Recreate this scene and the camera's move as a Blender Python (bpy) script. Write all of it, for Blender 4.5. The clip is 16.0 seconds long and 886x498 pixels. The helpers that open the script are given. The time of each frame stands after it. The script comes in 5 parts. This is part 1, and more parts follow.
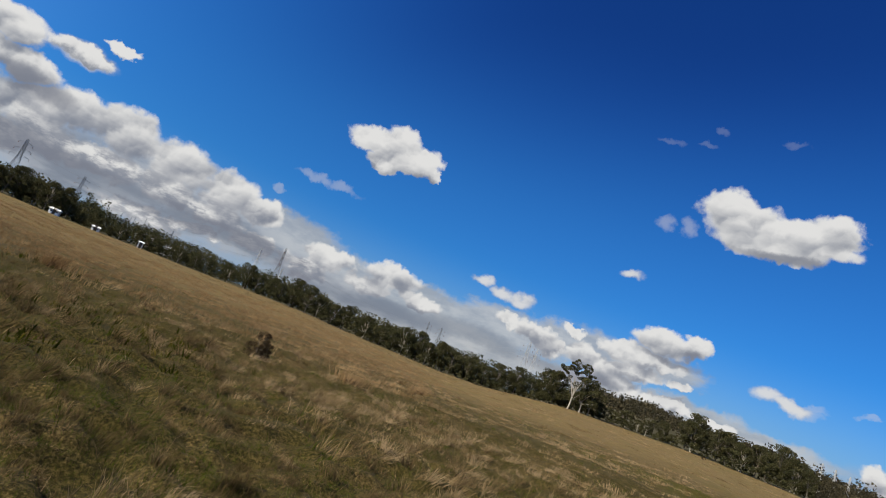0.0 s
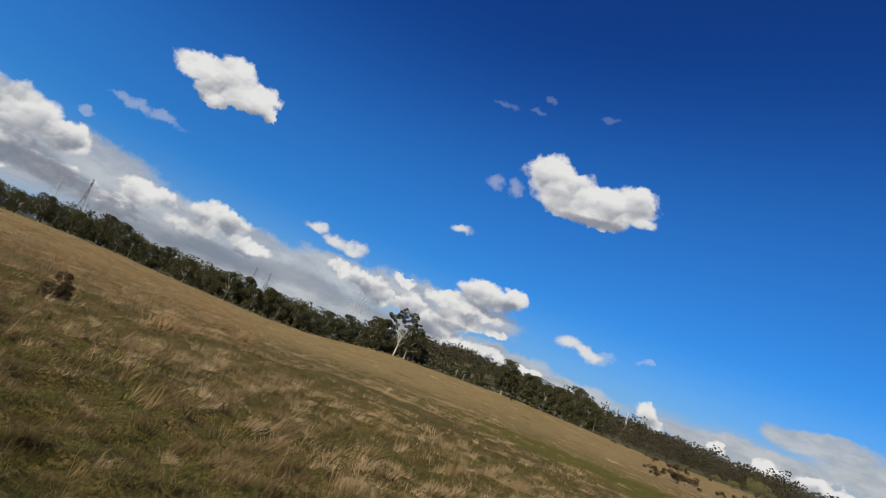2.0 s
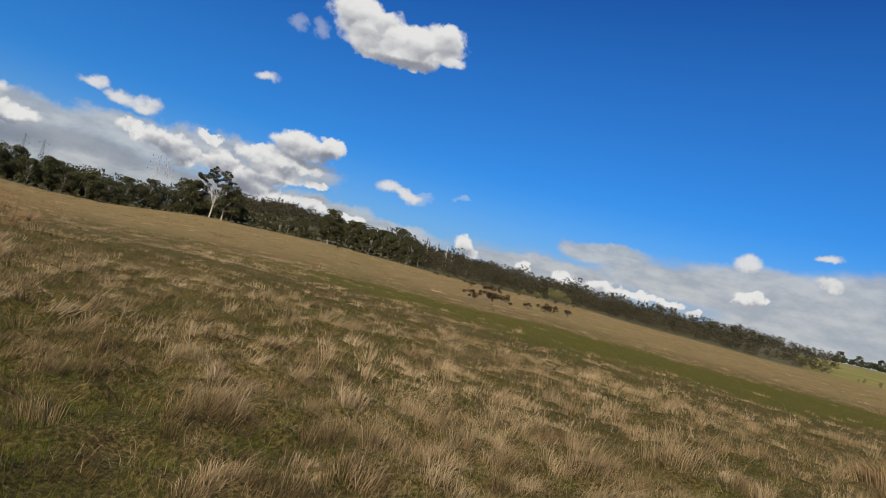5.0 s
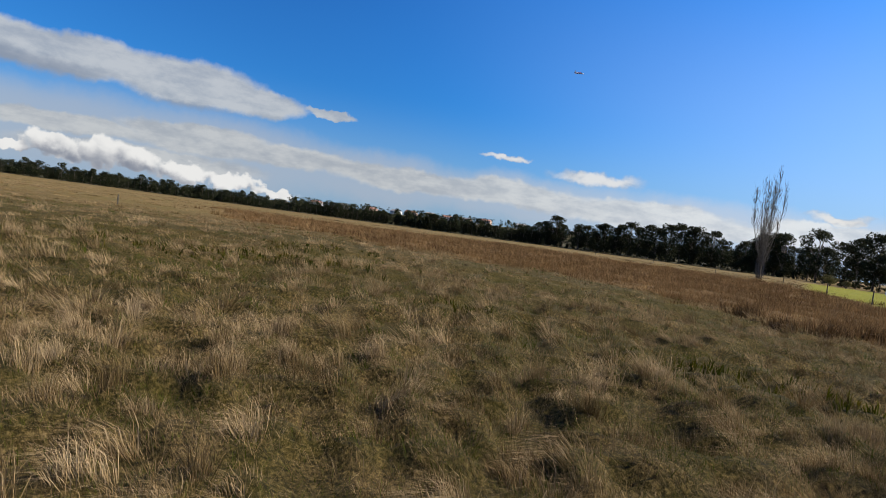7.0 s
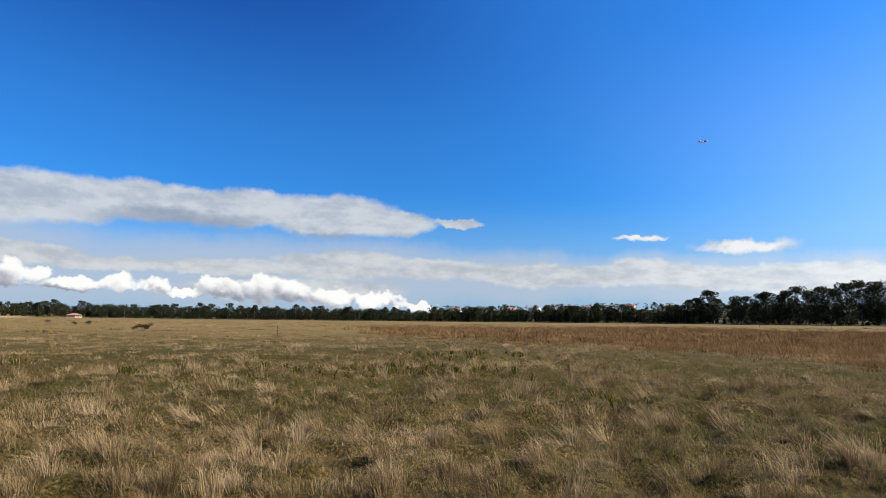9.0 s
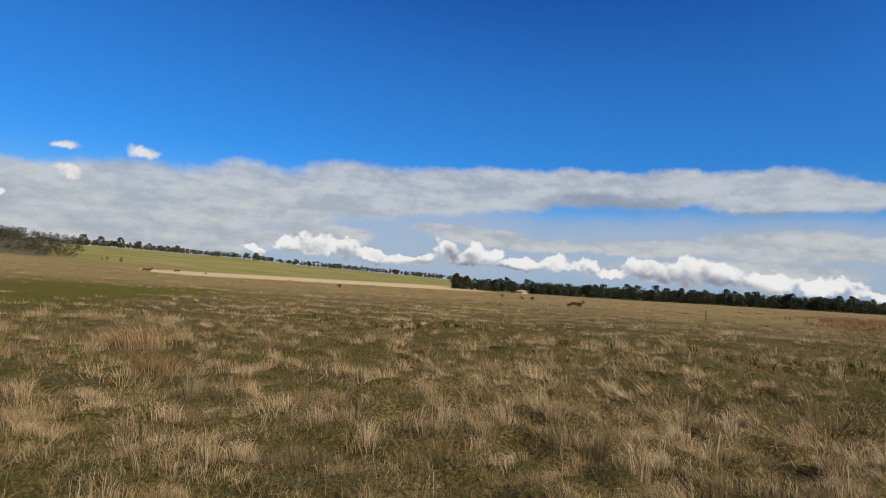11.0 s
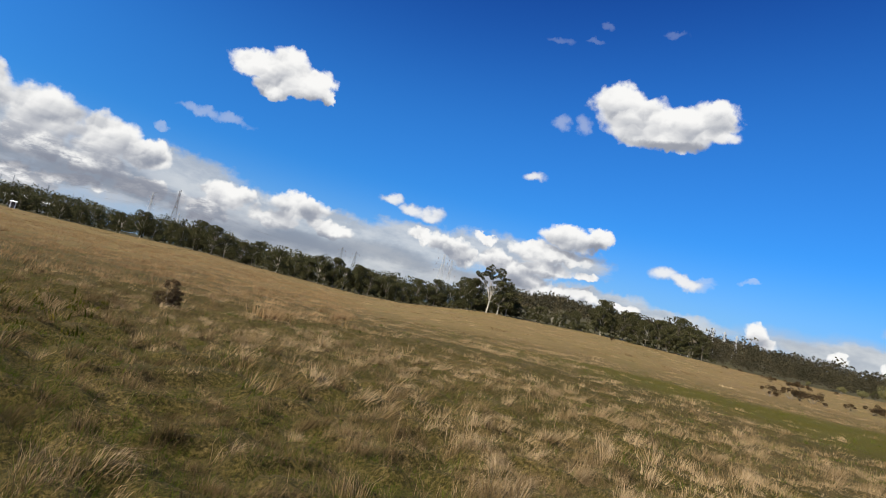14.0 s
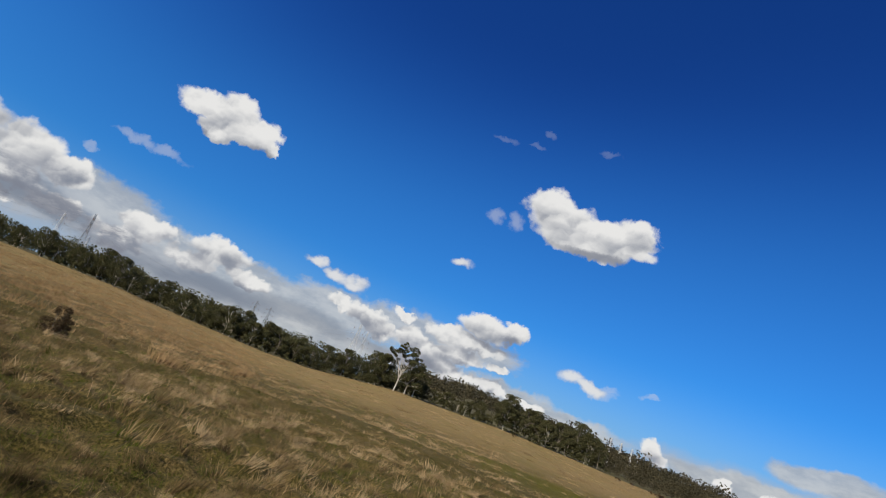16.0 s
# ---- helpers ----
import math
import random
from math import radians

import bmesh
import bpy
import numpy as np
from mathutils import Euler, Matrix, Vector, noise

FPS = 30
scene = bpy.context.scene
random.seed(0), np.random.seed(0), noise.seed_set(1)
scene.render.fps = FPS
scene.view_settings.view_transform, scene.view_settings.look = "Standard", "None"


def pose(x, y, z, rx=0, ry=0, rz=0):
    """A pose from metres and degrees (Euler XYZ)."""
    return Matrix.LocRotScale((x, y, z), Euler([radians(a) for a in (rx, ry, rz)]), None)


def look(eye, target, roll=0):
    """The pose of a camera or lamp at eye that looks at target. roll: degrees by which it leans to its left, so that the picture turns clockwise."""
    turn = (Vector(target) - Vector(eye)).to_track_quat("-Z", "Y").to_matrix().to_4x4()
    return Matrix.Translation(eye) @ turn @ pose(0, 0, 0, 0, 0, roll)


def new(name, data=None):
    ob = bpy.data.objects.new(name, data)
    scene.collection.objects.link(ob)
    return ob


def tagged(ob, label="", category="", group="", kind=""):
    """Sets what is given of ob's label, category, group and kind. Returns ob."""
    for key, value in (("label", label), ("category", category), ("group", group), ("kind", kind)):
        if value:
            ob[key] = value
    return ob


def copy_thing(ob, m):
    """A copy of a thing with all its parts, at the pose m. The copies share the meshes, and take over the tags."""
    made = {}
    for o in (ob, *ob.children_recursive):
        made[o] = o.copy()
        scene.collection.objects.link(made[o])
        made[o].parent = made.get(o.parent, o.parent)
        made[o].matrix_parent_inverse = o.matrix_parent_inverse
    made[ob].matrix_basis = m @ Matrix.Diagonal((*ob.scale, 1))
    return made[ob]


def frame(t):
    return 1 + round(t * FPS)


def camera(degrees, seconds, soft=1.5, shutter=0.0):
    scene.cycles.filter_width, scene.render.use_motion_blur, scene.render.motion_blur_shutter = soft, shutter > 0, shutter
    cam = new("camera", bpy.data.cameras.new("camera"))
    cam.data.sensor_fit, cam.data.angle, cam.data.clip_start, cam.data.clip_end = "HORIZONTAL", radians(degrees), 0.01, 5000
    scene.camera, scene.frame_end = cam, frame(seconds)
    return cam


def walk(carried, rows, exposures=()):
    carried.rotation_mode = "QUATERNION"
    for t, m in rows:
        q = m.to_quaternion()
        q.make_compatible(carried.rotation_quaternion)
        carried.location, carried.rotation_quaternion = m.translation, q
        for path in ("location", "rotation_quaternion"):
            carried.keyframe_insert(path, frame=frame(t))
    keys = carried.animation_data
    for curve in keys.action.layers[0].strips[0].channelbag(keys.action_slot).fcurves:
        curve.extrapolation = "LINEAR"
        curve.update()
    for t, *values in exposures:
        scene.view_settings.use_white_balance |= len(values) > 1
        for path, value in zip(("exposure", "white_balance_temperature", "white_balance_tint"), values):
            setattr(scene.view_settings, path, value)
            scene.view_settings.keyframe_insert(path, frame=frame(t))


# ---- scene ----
# ---- camera: a head-high camera that turns on the spot ----
EYE = Vector((0.0, 0.0, 1.7))
cam = camera(71.7, 16.0, 0.7)


def heading(az, el):
    """Unit vector; az in degrees clockwise from +Y, el upwards."""
    a, e = radians(az), radians(el)
    return Vector((math.sin(a) * math.cos(e), math.cos(a) * math.cos(e), math.sin(e)))


# seconds, azimuth, elevation, roll
TURNS = (
    (0.0, -15.93, 11.20, 21.46),
    (0.5, -11.98, 13.24, 23.26),
    (1.0, -8.47, 13.04, 22.31),
    (1.5, -3.90, 13.21, 21.65),
    (2.0, 0.46, 12.42, 21.32),
    (2.5, 5.45, 10.99, 20.40),
    (3.0, 10.58, 9.82, 19.21),
    (3.2, 12.28, 9.63, 18.88),
    (5.5, 24.49, 2.00, 11.38),
    (6.0, 37.55, 1.06, 12.82),
    (6.1, 42.40, 0.80, 13.20),
    (6.2, 48.80, 0.40, 13.40),
    (6.3, 58.20, -0.60, 11.90),
    (6.4, 69.30, -1.20, 11.40),
    (6.5, 80.50, -1.30, 10.80),
    (6.6, 91.80, -1.00, 10.40),
    (6.7, 103.10, -0.80, 10.00),
    (6.8, 114.40, -0.80, 9.40),
    (6.9, 125.70, -1.20, 8.70),
    (7.0, 136.60, -1.80, 7.80),
    (7.1, 143.00, -2.30, 6.90),
    (7.25, 146.30, -2.60, 5.80),
    (7.5, 146.21, -2.27, 4.62),
    (8.0, 141.58, -0.86, 3.78),
    (8.5, 132.20, 4.23, 2.37),
    (8.7, 128.43, 5.30, 1.64),
    (10.8, 90.51, 5.51, 2.69),
    (11.0, 84.99, 3.50, 3.26),
    (11.5, 71.72, 0.89, 3.18),
    (12.0, 52.55, 0.35, 6.23),
    (12.5, 25.64, 1.13, 10.43),
    (13.0, 6.67, 0.52, 13.04),
    (13.5, -1.36, 2.93, 13.42),
    (14.0, -5.51, 6.45, 13.04),
    (14.5, -7.73, 10.86, 16.12),
    (15.0, -7.37, 12.73, 18.22),
    (15.5, -3.83, 14.01, 20.03),
    (16.0, -0.78, 15.32, 21.52),
)
SWAY = [(t, look(EYE, EYE + heading(az, el), roll)) for t, az, el, roll in TURNS]
walk(cam, SWAY, exposures=[(0.0, 0.95), (3.2, 1.03), (5.5, 1.0), (6.0, 1.06), (7.0, 1.10), (7.5, 1.29), (8.0, 1.42), (8.7, 1.40), (10.8, 1.11), (12.0, 1.24), (14.5, 1.30), (16.0, 1.05)])

# ---- world: clear sky with cumulus and a stratus sheet ----
SUN_AZ, SUN_EL = 222.0, 40.0
PUFFS_WEST = (
    (-59.7, 12.6, 2.0, 1.1), (-55.2, 12.7, 2.4, 1.3), (-56.2, 10.4, 2.9, 1.3), (-52.8, 10.4, 2.0, 1.3), (-50.5, 13.2, 2.4, 0.7), (-48.0, 15.0, 1.4, 0.5),
    (-55.7, 6.6, 2.9, 1.6), (-51.5, 7.8, 2.9, 1.7), (-48.7, 9.1, 2.6, 1.7), (-45.0, 9.3, 2.9, 1.9), (-40.4, 8.8, 2.9, 2.0), (-35.7, 8.3, 2.6, 1.9),
    (-32.7, 7.8, 2.1, 1.2), (-41.2, 3.5, 3.6, 0.9), (-53.0, 5.1, 2.9, 1.2), (-45.3, 6.2, 3.1, 1.4), (-40.5, 6.2, 3.0, 1.3), (-36.0, 6.0, 2.7, 1.2),
    (-49.3, 5.9, 2.7, 1.4), (-32.3, 5.1, 2.2, 0.9), (-37.0, 4.1, 2.7, 0.6),
)
PUFFS_LONE = (
    (-26.1, 18.1, 2.3, 1.2), (-23.3, 18.5, 2.3, 1.6), (-20.8, 18.1, 1.6, 1.4), (-24.2, 16.5, 1.7, 0.9), (-19.5, 17.1, 0.7, 0.7), (-22.3, 17.4, 1.9, 1.0),
    (7.7, 22.5, 2.3, 1.6), (9.4, 21.5, 3.1, 1.8), (13.6, 21.3, 3.1, 1.4), (16.5, 22.2, 1.9, 1.5), (14.9, 20.7, 3.3, 1.0), (10.5, 20.3, 3.1, 1.4),
    (12.8, 20.1, 3.6, 1.1),
)
PUFFS_MID = (
    (-27.1, 4.7, 2.6, 1.3), (-25.3, 6.6, 2.4, 1.1), (-19.2, 6.9, 2.8, 1.4), (-21.1, 5.3, 2.4, 0.9), (-15.9, 5.8, 2.4, 0.8), 
    (-7.7, 7.2, 1.3, 0.7), (-5.1, 7.0, 1.9, 1.1), (-1.6, 8.3, 1.2, 0.5), (-0.8, 6.7, 1.6, 1.1),
    (2.8, 8.2, 1.9, 1.0), (5.9, 9.9, 2.9, 1.3), (8.4, 10.2, 1.1, 1.0), (4.9, 8.0, 3.3, 0.7), (-3.7, 6.2, 1.9, 1.0), (1.0, 5.9, 2.4, 1.0),
    (-1.2, 4.2, 2.4, 0.7), (4.4, 6.7, 2.4, 0.8), (10.9, 4.6, 2.4, 0.5), (7.8, 6.7, 1.0, 0.5), (3.2, 5.0, 2.2, 1.0), (7.4, 4.8, 2.9, 0.7),
)
PUFFS_NORTH = (
    (22.6, 4.8, 1.2, 1.0), (23.6, 4.0, 1.0, 0.7), (28.3, 4.1, 0.7, 0.7), (32.2, 3.8, 1.3, 0.7), (35.7, 3.6, 2.1, 0.8),
    (39.1, 3.6, 1.9, 0.6), (41.6, 3.5, 1.1, 0.4), (47.6, 5.3, 1.5, 0.7), 
    (43.7, 3.0, 1.0, 0.4),
)
PUFFS_EAST = (
    (67.7, 2.6, 1.2, 0.4), (70.9, 3.1, 1.6, 0.7), (73.3, 3.2, 1.9, 1.1), (75.5, 2.9, 1.9, 1.0), (78.2, 2.4, 2.4, 0.6), (82.0, 2.4, 2.9, 0.5),
    (85.2, 3.5, 1.0, 1.0), (86.5, 2.7, 1.9, 0.7), (88.2, 3.1, 1.7, 1.0), (89.8, 3.2, 1.1, 0.8), (92.5, 2.4, 3.3, 0.6), (95.4, 2.7, 1.7, 0.8),
    (98.0, 2.6, 1.4, 0.7), (100.7, 2.1, 2.4, 0.4), (103.9, 2.5, 2.1, 1.0), (106.9, 2.6, 2.4, 1.3), (109.6, 2.3, 2.2, 1.0), (112.7, 1.9, 2.4, 0.8),
    (116.8, 1.6, 2.9, 0.7), (120.5, 1.3, 2.4, 0.5), 
)
PUFFS_SMALL = (
    (-11.3, 9.8, 1.1, 0.5), (-8.9, 9.5, 1.2, 0.5), (-7.2, 9.3, 1.3, 0.6), (1.4, 14.8, 1.1, 0.45), (14.6, 8.3, 1.2, 0.6), (16.2, 8.0, 1.4, 0.5), (47.1, 8.1, 1.2, 0.7), (52.8, 7.6, 1.1, 0.5),
    (52.9, 9.6, 1.1, 0.4), (58.3, 9.8, 1.1, 0.5), (141.2, 7.3, 2.2, 0.3), (149.6, 6.4, 3.8, 0.6), (-50.5, 13.2, 2.4, 0.8), (176.4, 6.5, 2.6, 0.45), (179.8, 6.2, 3.2, 0.8), (183.2, 5.9, 2.8, 1.0), (181.2, 7.1, 1.2, 0.3), (168.8, 5.0, 1.8, 0.35),
)
SHEET_A = (
    (48.8, 5.7, 6.7, 2.3), (58.7, 6.3, 8.1, 2.8), (68.6, 7.2, 8.1, 2.8), (76.8, 8.4, 6.7, 2.5), (83.5, 8.7, 7.1, 2.3), (90.3, 9.3, 6.2, 1.9),
    (98.0, 9.6, 7.1, 1.6), (105.0, 9.5, 7.1, 1.7), (112.6, 9.2, 6.2, 1.9), (118.0, 8.7, 4.0, 1.2), (61.5, 3.4, 9.5, 1.7), (50.2, 2.4, 5.2, 2.4),
    (74.2, 4.3, 4.3, 1.0), (87.1, 5.1, 5.7, 0.6), (91.9, 4.4, 8.1, 0.7), (104.1, 4.4, 6.7, 0.8), (115.2, 4.5, 6.7, 1.1),
)
SHEET_B = (
    (124.3, 8.9, 2.5, 0.4), (113.8, 5.2, 6.2, 0.9), (121.6, 4.4, 6.7, 1.0), (131.6, 4.2, 8.6, 1.1), (141.2, 4.1, 9.0, 1.2), 
    (153.5, 3.6, 8.6, 1.1), (162.8, 3.0, 5.7, 0.8), (110.0, 2.6, 9.5, 1.0), (169.8, 4.9, 1.7, 0.3), (173.5, 2.8, 7.6, 1.0),
    (168.3, 4.0, 5.7, 0.7),
)
SHEET_C = (
    (-55.7, 7.7, 6.2, 1.4), (-47.7, 5.2, 7.1, 2.4), (-42.0, 6.3, 7.1, 2.4), (-35.5, 5.6, 7.1, 2.1), (-30.0, 5.4, 5.7, 1.9), (-22.6, 3.9, 7.1, 1.9),
    (-14.9, 3.9, 7.1, 1.7), (-10.2, 5.2, 6.2, 1.2), (-8.2, 3.9, 6.7, 1.1), (-2.1, 4.0, 5.7, 1.1), (5.5, 4.2, 5.7, 1.0), (13.4, 4.2, 6.2, 0.9),
    (-29.8, 7.3, 5.2, 1.7), (-22.3, 5.8, 6.7, 1.7), (-14.6, 5.8, 6.7, 1.6), (-8.2, 6.4, 5.2, 1.6), (-3.7, 6.9, 4.3, 1.6), (1.3, 7.2, 5.2, 1.7),
    (5.8, 7.8, 3.8, 1.2), (9.5, 4.9, 4.8, 1.0),
)
SHEET_D = (
    (42.8, 5.2, 8.1, 1.4), (35.2, 6.5, 4.3, 1.0), (50.3, 5.5, 9.5, 2.4), (59.7, 5.5, 7.6, 2.9), (30.7, 4.1, 7.1, 1.1),
)
WISPS = (
    (1.1, 26.9, 1.0, 0.3), (4.3, 27.1, 0.8, 0.2), (5.5, 28.5, 0.5, 0.3), (11.7, 28.3, 0.9, 0.3),
)
TUFTS = (
    (-29.4, 12.8, 1.3, 0.4), (-26.8, 12.7, 1.5, 0.4), (-32.1, 10.4, 0.5, 0.3), (2.8, 20.1, 0.7, 0.7), (4.9, 20.0, 0.6, 0.8), (21.3, 8.8, 0.6, 0.3),
    (17.0, 7.8, 1.4, 0.4), (17.3, 8.2, 1.4, 0.3), (21.3, 9.0, 0.4, 0.2),
)
UNDER = (
    (-52.5, 9.4, 2.9, 0.9), (-55.4, 5.0, 7.6, 1.2), (-47.5, 4.8, 6.7, 0.8), (-39.0, 4.8, 5.7, 0.7), (-33.6, 4.9, 5.2, 0.7), (-53.8, 4.4, 6.2, 0.7),
    (-27.0, 3.3, 3.8, 0.7), (-21.4, 3.6, 5.2, 0.8), (-15.5, 4.2, 4.3, 0.7), (-10.1, 4.7, 5.2, 0.7), (-1.8, 4.6, 3.8, 0.6), (8.5, 9.3, 0.7, 0.6),
    (-20.3, 16.5, 1.4, 0.5), (13.6, 19.2, 4.3, 0.4), (8.2, 8.5, 2.9, 0.3), (99.5, 8.3, 6.2, 0.7), (112.2, 7.2, 5.7, 0.4), (74.4, 1.8, 5.7, 0.3),
    (88.7, 1.8, 7.1, 0.3), (102.5, 8.0, 3.3, 0.4),
)
VEIL = (
    (53.8, 3.2, 12.4, 4.3), (68.9, 3.9, 14.3, 4.3), (85.7, 4.0, 14.3, 3.8), (102.6, 3.9, 14.3, 3.3), (115.2, 3.8, 12.4, 2.9), (114.8, 4.3, 12.4, 2.9),
    (129.2, 3.9, 12.4, 2.4), (143.7, 3.7, 12.4, 2.2), (158.6, 3.3, 12.4, 2.1), (173.4, 3.0, 9.5, 2.2), (181.2, 4.1, 7.6, 1.9), (-52.9, 4.9, 9.5, 2.9),
    (-38.7, 4.1, 9.5, 2.4), (-24.4, 3.1, 9.5, 2.1), (-12.1, 3.4, 9.5, 1.8), (-2.0, 3.5, 8.6, 1.6), (11.0, 3.6, 9.5, 1.2), (30.8, 3.6, 11.4, 1.9),
    (45.5, 4.2, 12.4, 2.9),
)
SHADE = (
    (-53.6, 4.0, 8.6, 2.4), (-47.0, 5.0, 8.6, 2.4), (-38.0, 5.0, 7.6, 1.9), (-29.8, 4.7, 5.7, 1.0), (-21.6, 4.0, 7.1, 0.8),
)


world = bpy.data.worlds.new("sky")
scene.world = world
world.use_nodes = True
wt = world.node_tree
wt.nodes.clear()


def wmath(op, a, b=None, c=None, clamp=False):
    n = wt.nodes.new("ShaderNodeMath")
    n.operation, n.use_clamp = op, clamp
    for i, v in enumerate((a, b, c)):
        if v is None:
            continue
        if isinstance(v, (int, float)):
            n.inputs[i].default_value = v
        else:
            wt.links.new(v, n.inputs[i])
    return n.outputs[0]


def wvec(op, a, b=None, c=None, out=0):
    n = wt.nodes.new("ShaderNodeVectorMath")
    n.operation = op
    for i, v in enumerate((a, b, c)):
        if v is None:
            continue
        if isinstance(v, (tuple, list, Vector)):
            n.inputs[i].default_value = v
        else:
            wt.links.new(v, n.inputs[i])
    return n.outputs[out]


def wmix(f, a, b):
    n = wt.nodes.new("ShaderNodeMix")
    n.data_type = "RGBA"
    for s, v in ((0, f), (6, a), (7, b)):
        if isinstance(v, (int, float)):
            n.inputs[s].default_value = v
        elif isinstance(v, tuple):
            n.inputs[s].default_value = (*v, 1)
        else:
            wt.links.new(v, n.inputs[s])
    return n.outputs[2]


def wstep(v, lo, hi):
    n = wt.nodes.new("ShaderNodeMapRange")
    n.interpolation_type = "SMOOTHSTEP"
    wt.links.new(v, n.inputs[0])
    n.inputs[1].default_value, n.inputs[2].default_value = lo, hi
    return n.outputs[0]


def wnoise(vec, scale, detail, rough=0.55, color=False):
    n = wt.nodes.new("ShaderNodeTexNoise")
    wt.links.new(vec, n.inputs["Vector"])
    n.inputs["Scale"].default_value, n.inputs["Detail"].default_value, n.inputs["Roughness"].default_value = scale, detail, rough
    return n.outputs["Color" if color else "Fac"]


way = wt.nodes.new("ShaderNodeTexCoord").outputs["Generated"]
MID = radians(60)
side = wvec("DOT_PRODUCT", way, (math.cos(MID), -math.sin(MID), 0), out=1)
ahead = wvec("DOT_PRODUCT", way, (math.sin(MID), math.cos(MID), 0), out=1)
high = wvec("DOT_PRODUCT", way, (0, 0, 1), out=1)
az_deg = wmath("MULTIPLY_ADD", wmath("ARCTAN2", side, ahead), 180 / math.pi, 60.0)
el_deg = wmath("MULTIPLY", wmath("ARCSINE", high), 180 / math.pi)
both = wt.nodes.new("ShaderNodeCombineXYZ")
wt.links.new(az_deg, both.inputs[0])
wt.links.new(el_deg, both.inputs[1])
# billows: the outline is pushed about at two scales
curl = wvec("SUBTRACT", wnoise(way, 26.0, 4.0, 0.52, True), (0.5, 0.5, 0.5))
fray = wvec("SUBTRACT", wnoise(way, 85.0, 4.0, 0.55, True), (0.5, 0.5, 0.5))
spot = wvec("MULTIPLY_ADD", curl, (2.5, 2.0, 0.0), wvec("MULTIPLY_ADD", fray, (0.9, 0.85, 0.0), both.outputs[0]))
soft_curl = wvec("SUBTRACT", wnoise(way, 11.0, 5.0, 0.55, True), (0.5, 0.5, 0.5))
soft_spot = wvec("MULTIPLY_ADD", soft_curl, (4.5, 1.9, 0.0), wvec("MULTIPLY_ADD", fray, (0.7, 0.5, 0.0), both.outputs[0]))


def lobes(where, *sets):
    """Smallest squared distance, in radii, to the ellipses given in degrees."""
    least = None
    for az, el, w, h in (q for s in sets for q in s):
        w = w / math.cos(radians(el))
        v = wvec("MULTIPLY_ADD", where, (1 / w, 1 / h, 0), (-az / w, -el / h, 0))
        d = wvec("DOT_PRODUCT", v, v, out=1)
        least = d if least is None else wmath("SMOOTH_MIN", least, d, 0.35)
    return least


over = wvec("ADD", spot, (0.0, 0.9, 0.0))
over_d = lobes(over, PUFFS_WEST, PUFFS_LONE, PUFFS_MID, PUFFS_NORTH, PUFFS_EAST)
puff_d = lobes(spot, PUFFS_WEST, PUFFS_LONE, PUFFS_MID, PUFFS_NORTH, PUFFS_EAST)
sheet_d = lobes(soft_spot, SHEET_A, SHEET_B, SHEET_D)
west_d = lobes(spot, SHEET_C)
small_d = lobes(wvec("MULTIPLY_ADD", fray, (-0.5, -0.5, 0.0), spot), PUFFS_SMALL)
under_d = lobes(soft_spot, UNDER)
wisp_d = lobes(spot, WISPS)


def cells(vec, scale):
    """Rounded heaps: distance from each heap's middle, and the way out from it."""
    n = wt.nodes.new("ShaderNodeTexVoronoi")
    n.feature = "SMOOTH_F1"
    wt.links.new(vec, n.inputs["Vector"])
    n.inputs["Scale"].default_value, n.inputs["Smoothness"].default_value = scale, 0.55
    off = wvec("SCALE", wvec("SUBTRACT", vec, n.outputs["Position"]))
    off.node.inputs["Scale"].default_value = scale
    return n.outputs["Distance"], off


stirred = wvec("MULTIPLY_ADD", curl, (0.035, 0.035, 0.035), way)
heap_d, heap_off = cells(stirred, 24.0)
knob_d, knob_off = cells(stirred, 62.0)
crown = wstep(wmath("SUBTRACT", over_d, puff_d), -0.6, 1.8)
low_heaps = wstep(el_deg, 9.0, 4.0)
knobs = wmath("MULTIPLY", wmath("ADD", knob_d, -0.35), wmath("MULTIPLY_ADD", low_heaps, 0.9, 0.28))
puff_d = wmath("ADD", wmath("MULTIPLY_ADD", heap_d, 0.5, puff_d), wmath("ADD", knobs, -0.25))
puff = wstep(puff_d, 1.34, 0.66)
veil_cover = wmath("MULTIPLY", wstep(lobes(soft_spot, VEIL), 1.6, 0.2), 0.72)
mottle = wnoise(wvec("MULTIPLY", way, (1.0, 1.0, 2.2)), 34.0, 6.0, 0.62)
sheet_cover = wmath("MAXIMUM", wstep(sheet_d, 1.3, 0.55), wstep(wmath("MULTIPLY_ADD", mottle, 1.6, wmath("ADD", west_d, -0.8)), 1.7, 0.4))
small = wmath("MULTIPLY", wstep(small_d, 1.7, 0.1), 0.9)
tuft = wmath("MULTIPLY", wstep(lobes(spot, TUFTS), 1.8, 0.0), 0.36)
wisp = wmath("MULTIPLY", wstep(wisp_d, 1.7, 0.0), 0.16)

nishita = wt.nodes.new("ShaderNodeTexSky")
nishita.sky_type, nishita.sun_disc = "NISHITA", False
nishita.sun_elevation, nishita.sun_rotation = radians(SUN_EL), radians(SUN_AZ)
nishita.air_density, nishita.dust_density, nishita.ozone_density, nishita.altitude = 1.0, 1.3, 1.6, 100.0
deep = wt.nodes.new("ShaderNodeHueSaturation")
deep.inputs["Saturation"].default_value = 1.12
wt.links.new(nishita.outputs[0], deep.inputs["Color"])
haze = wmath("MULTIPLY", wstep(el_deg, 12.0, -2.0), 0.75)
toward = wvec("DOT_PRODUCT", way, tuple(heading(SUN_AZ, SUN_EL)), out=1)
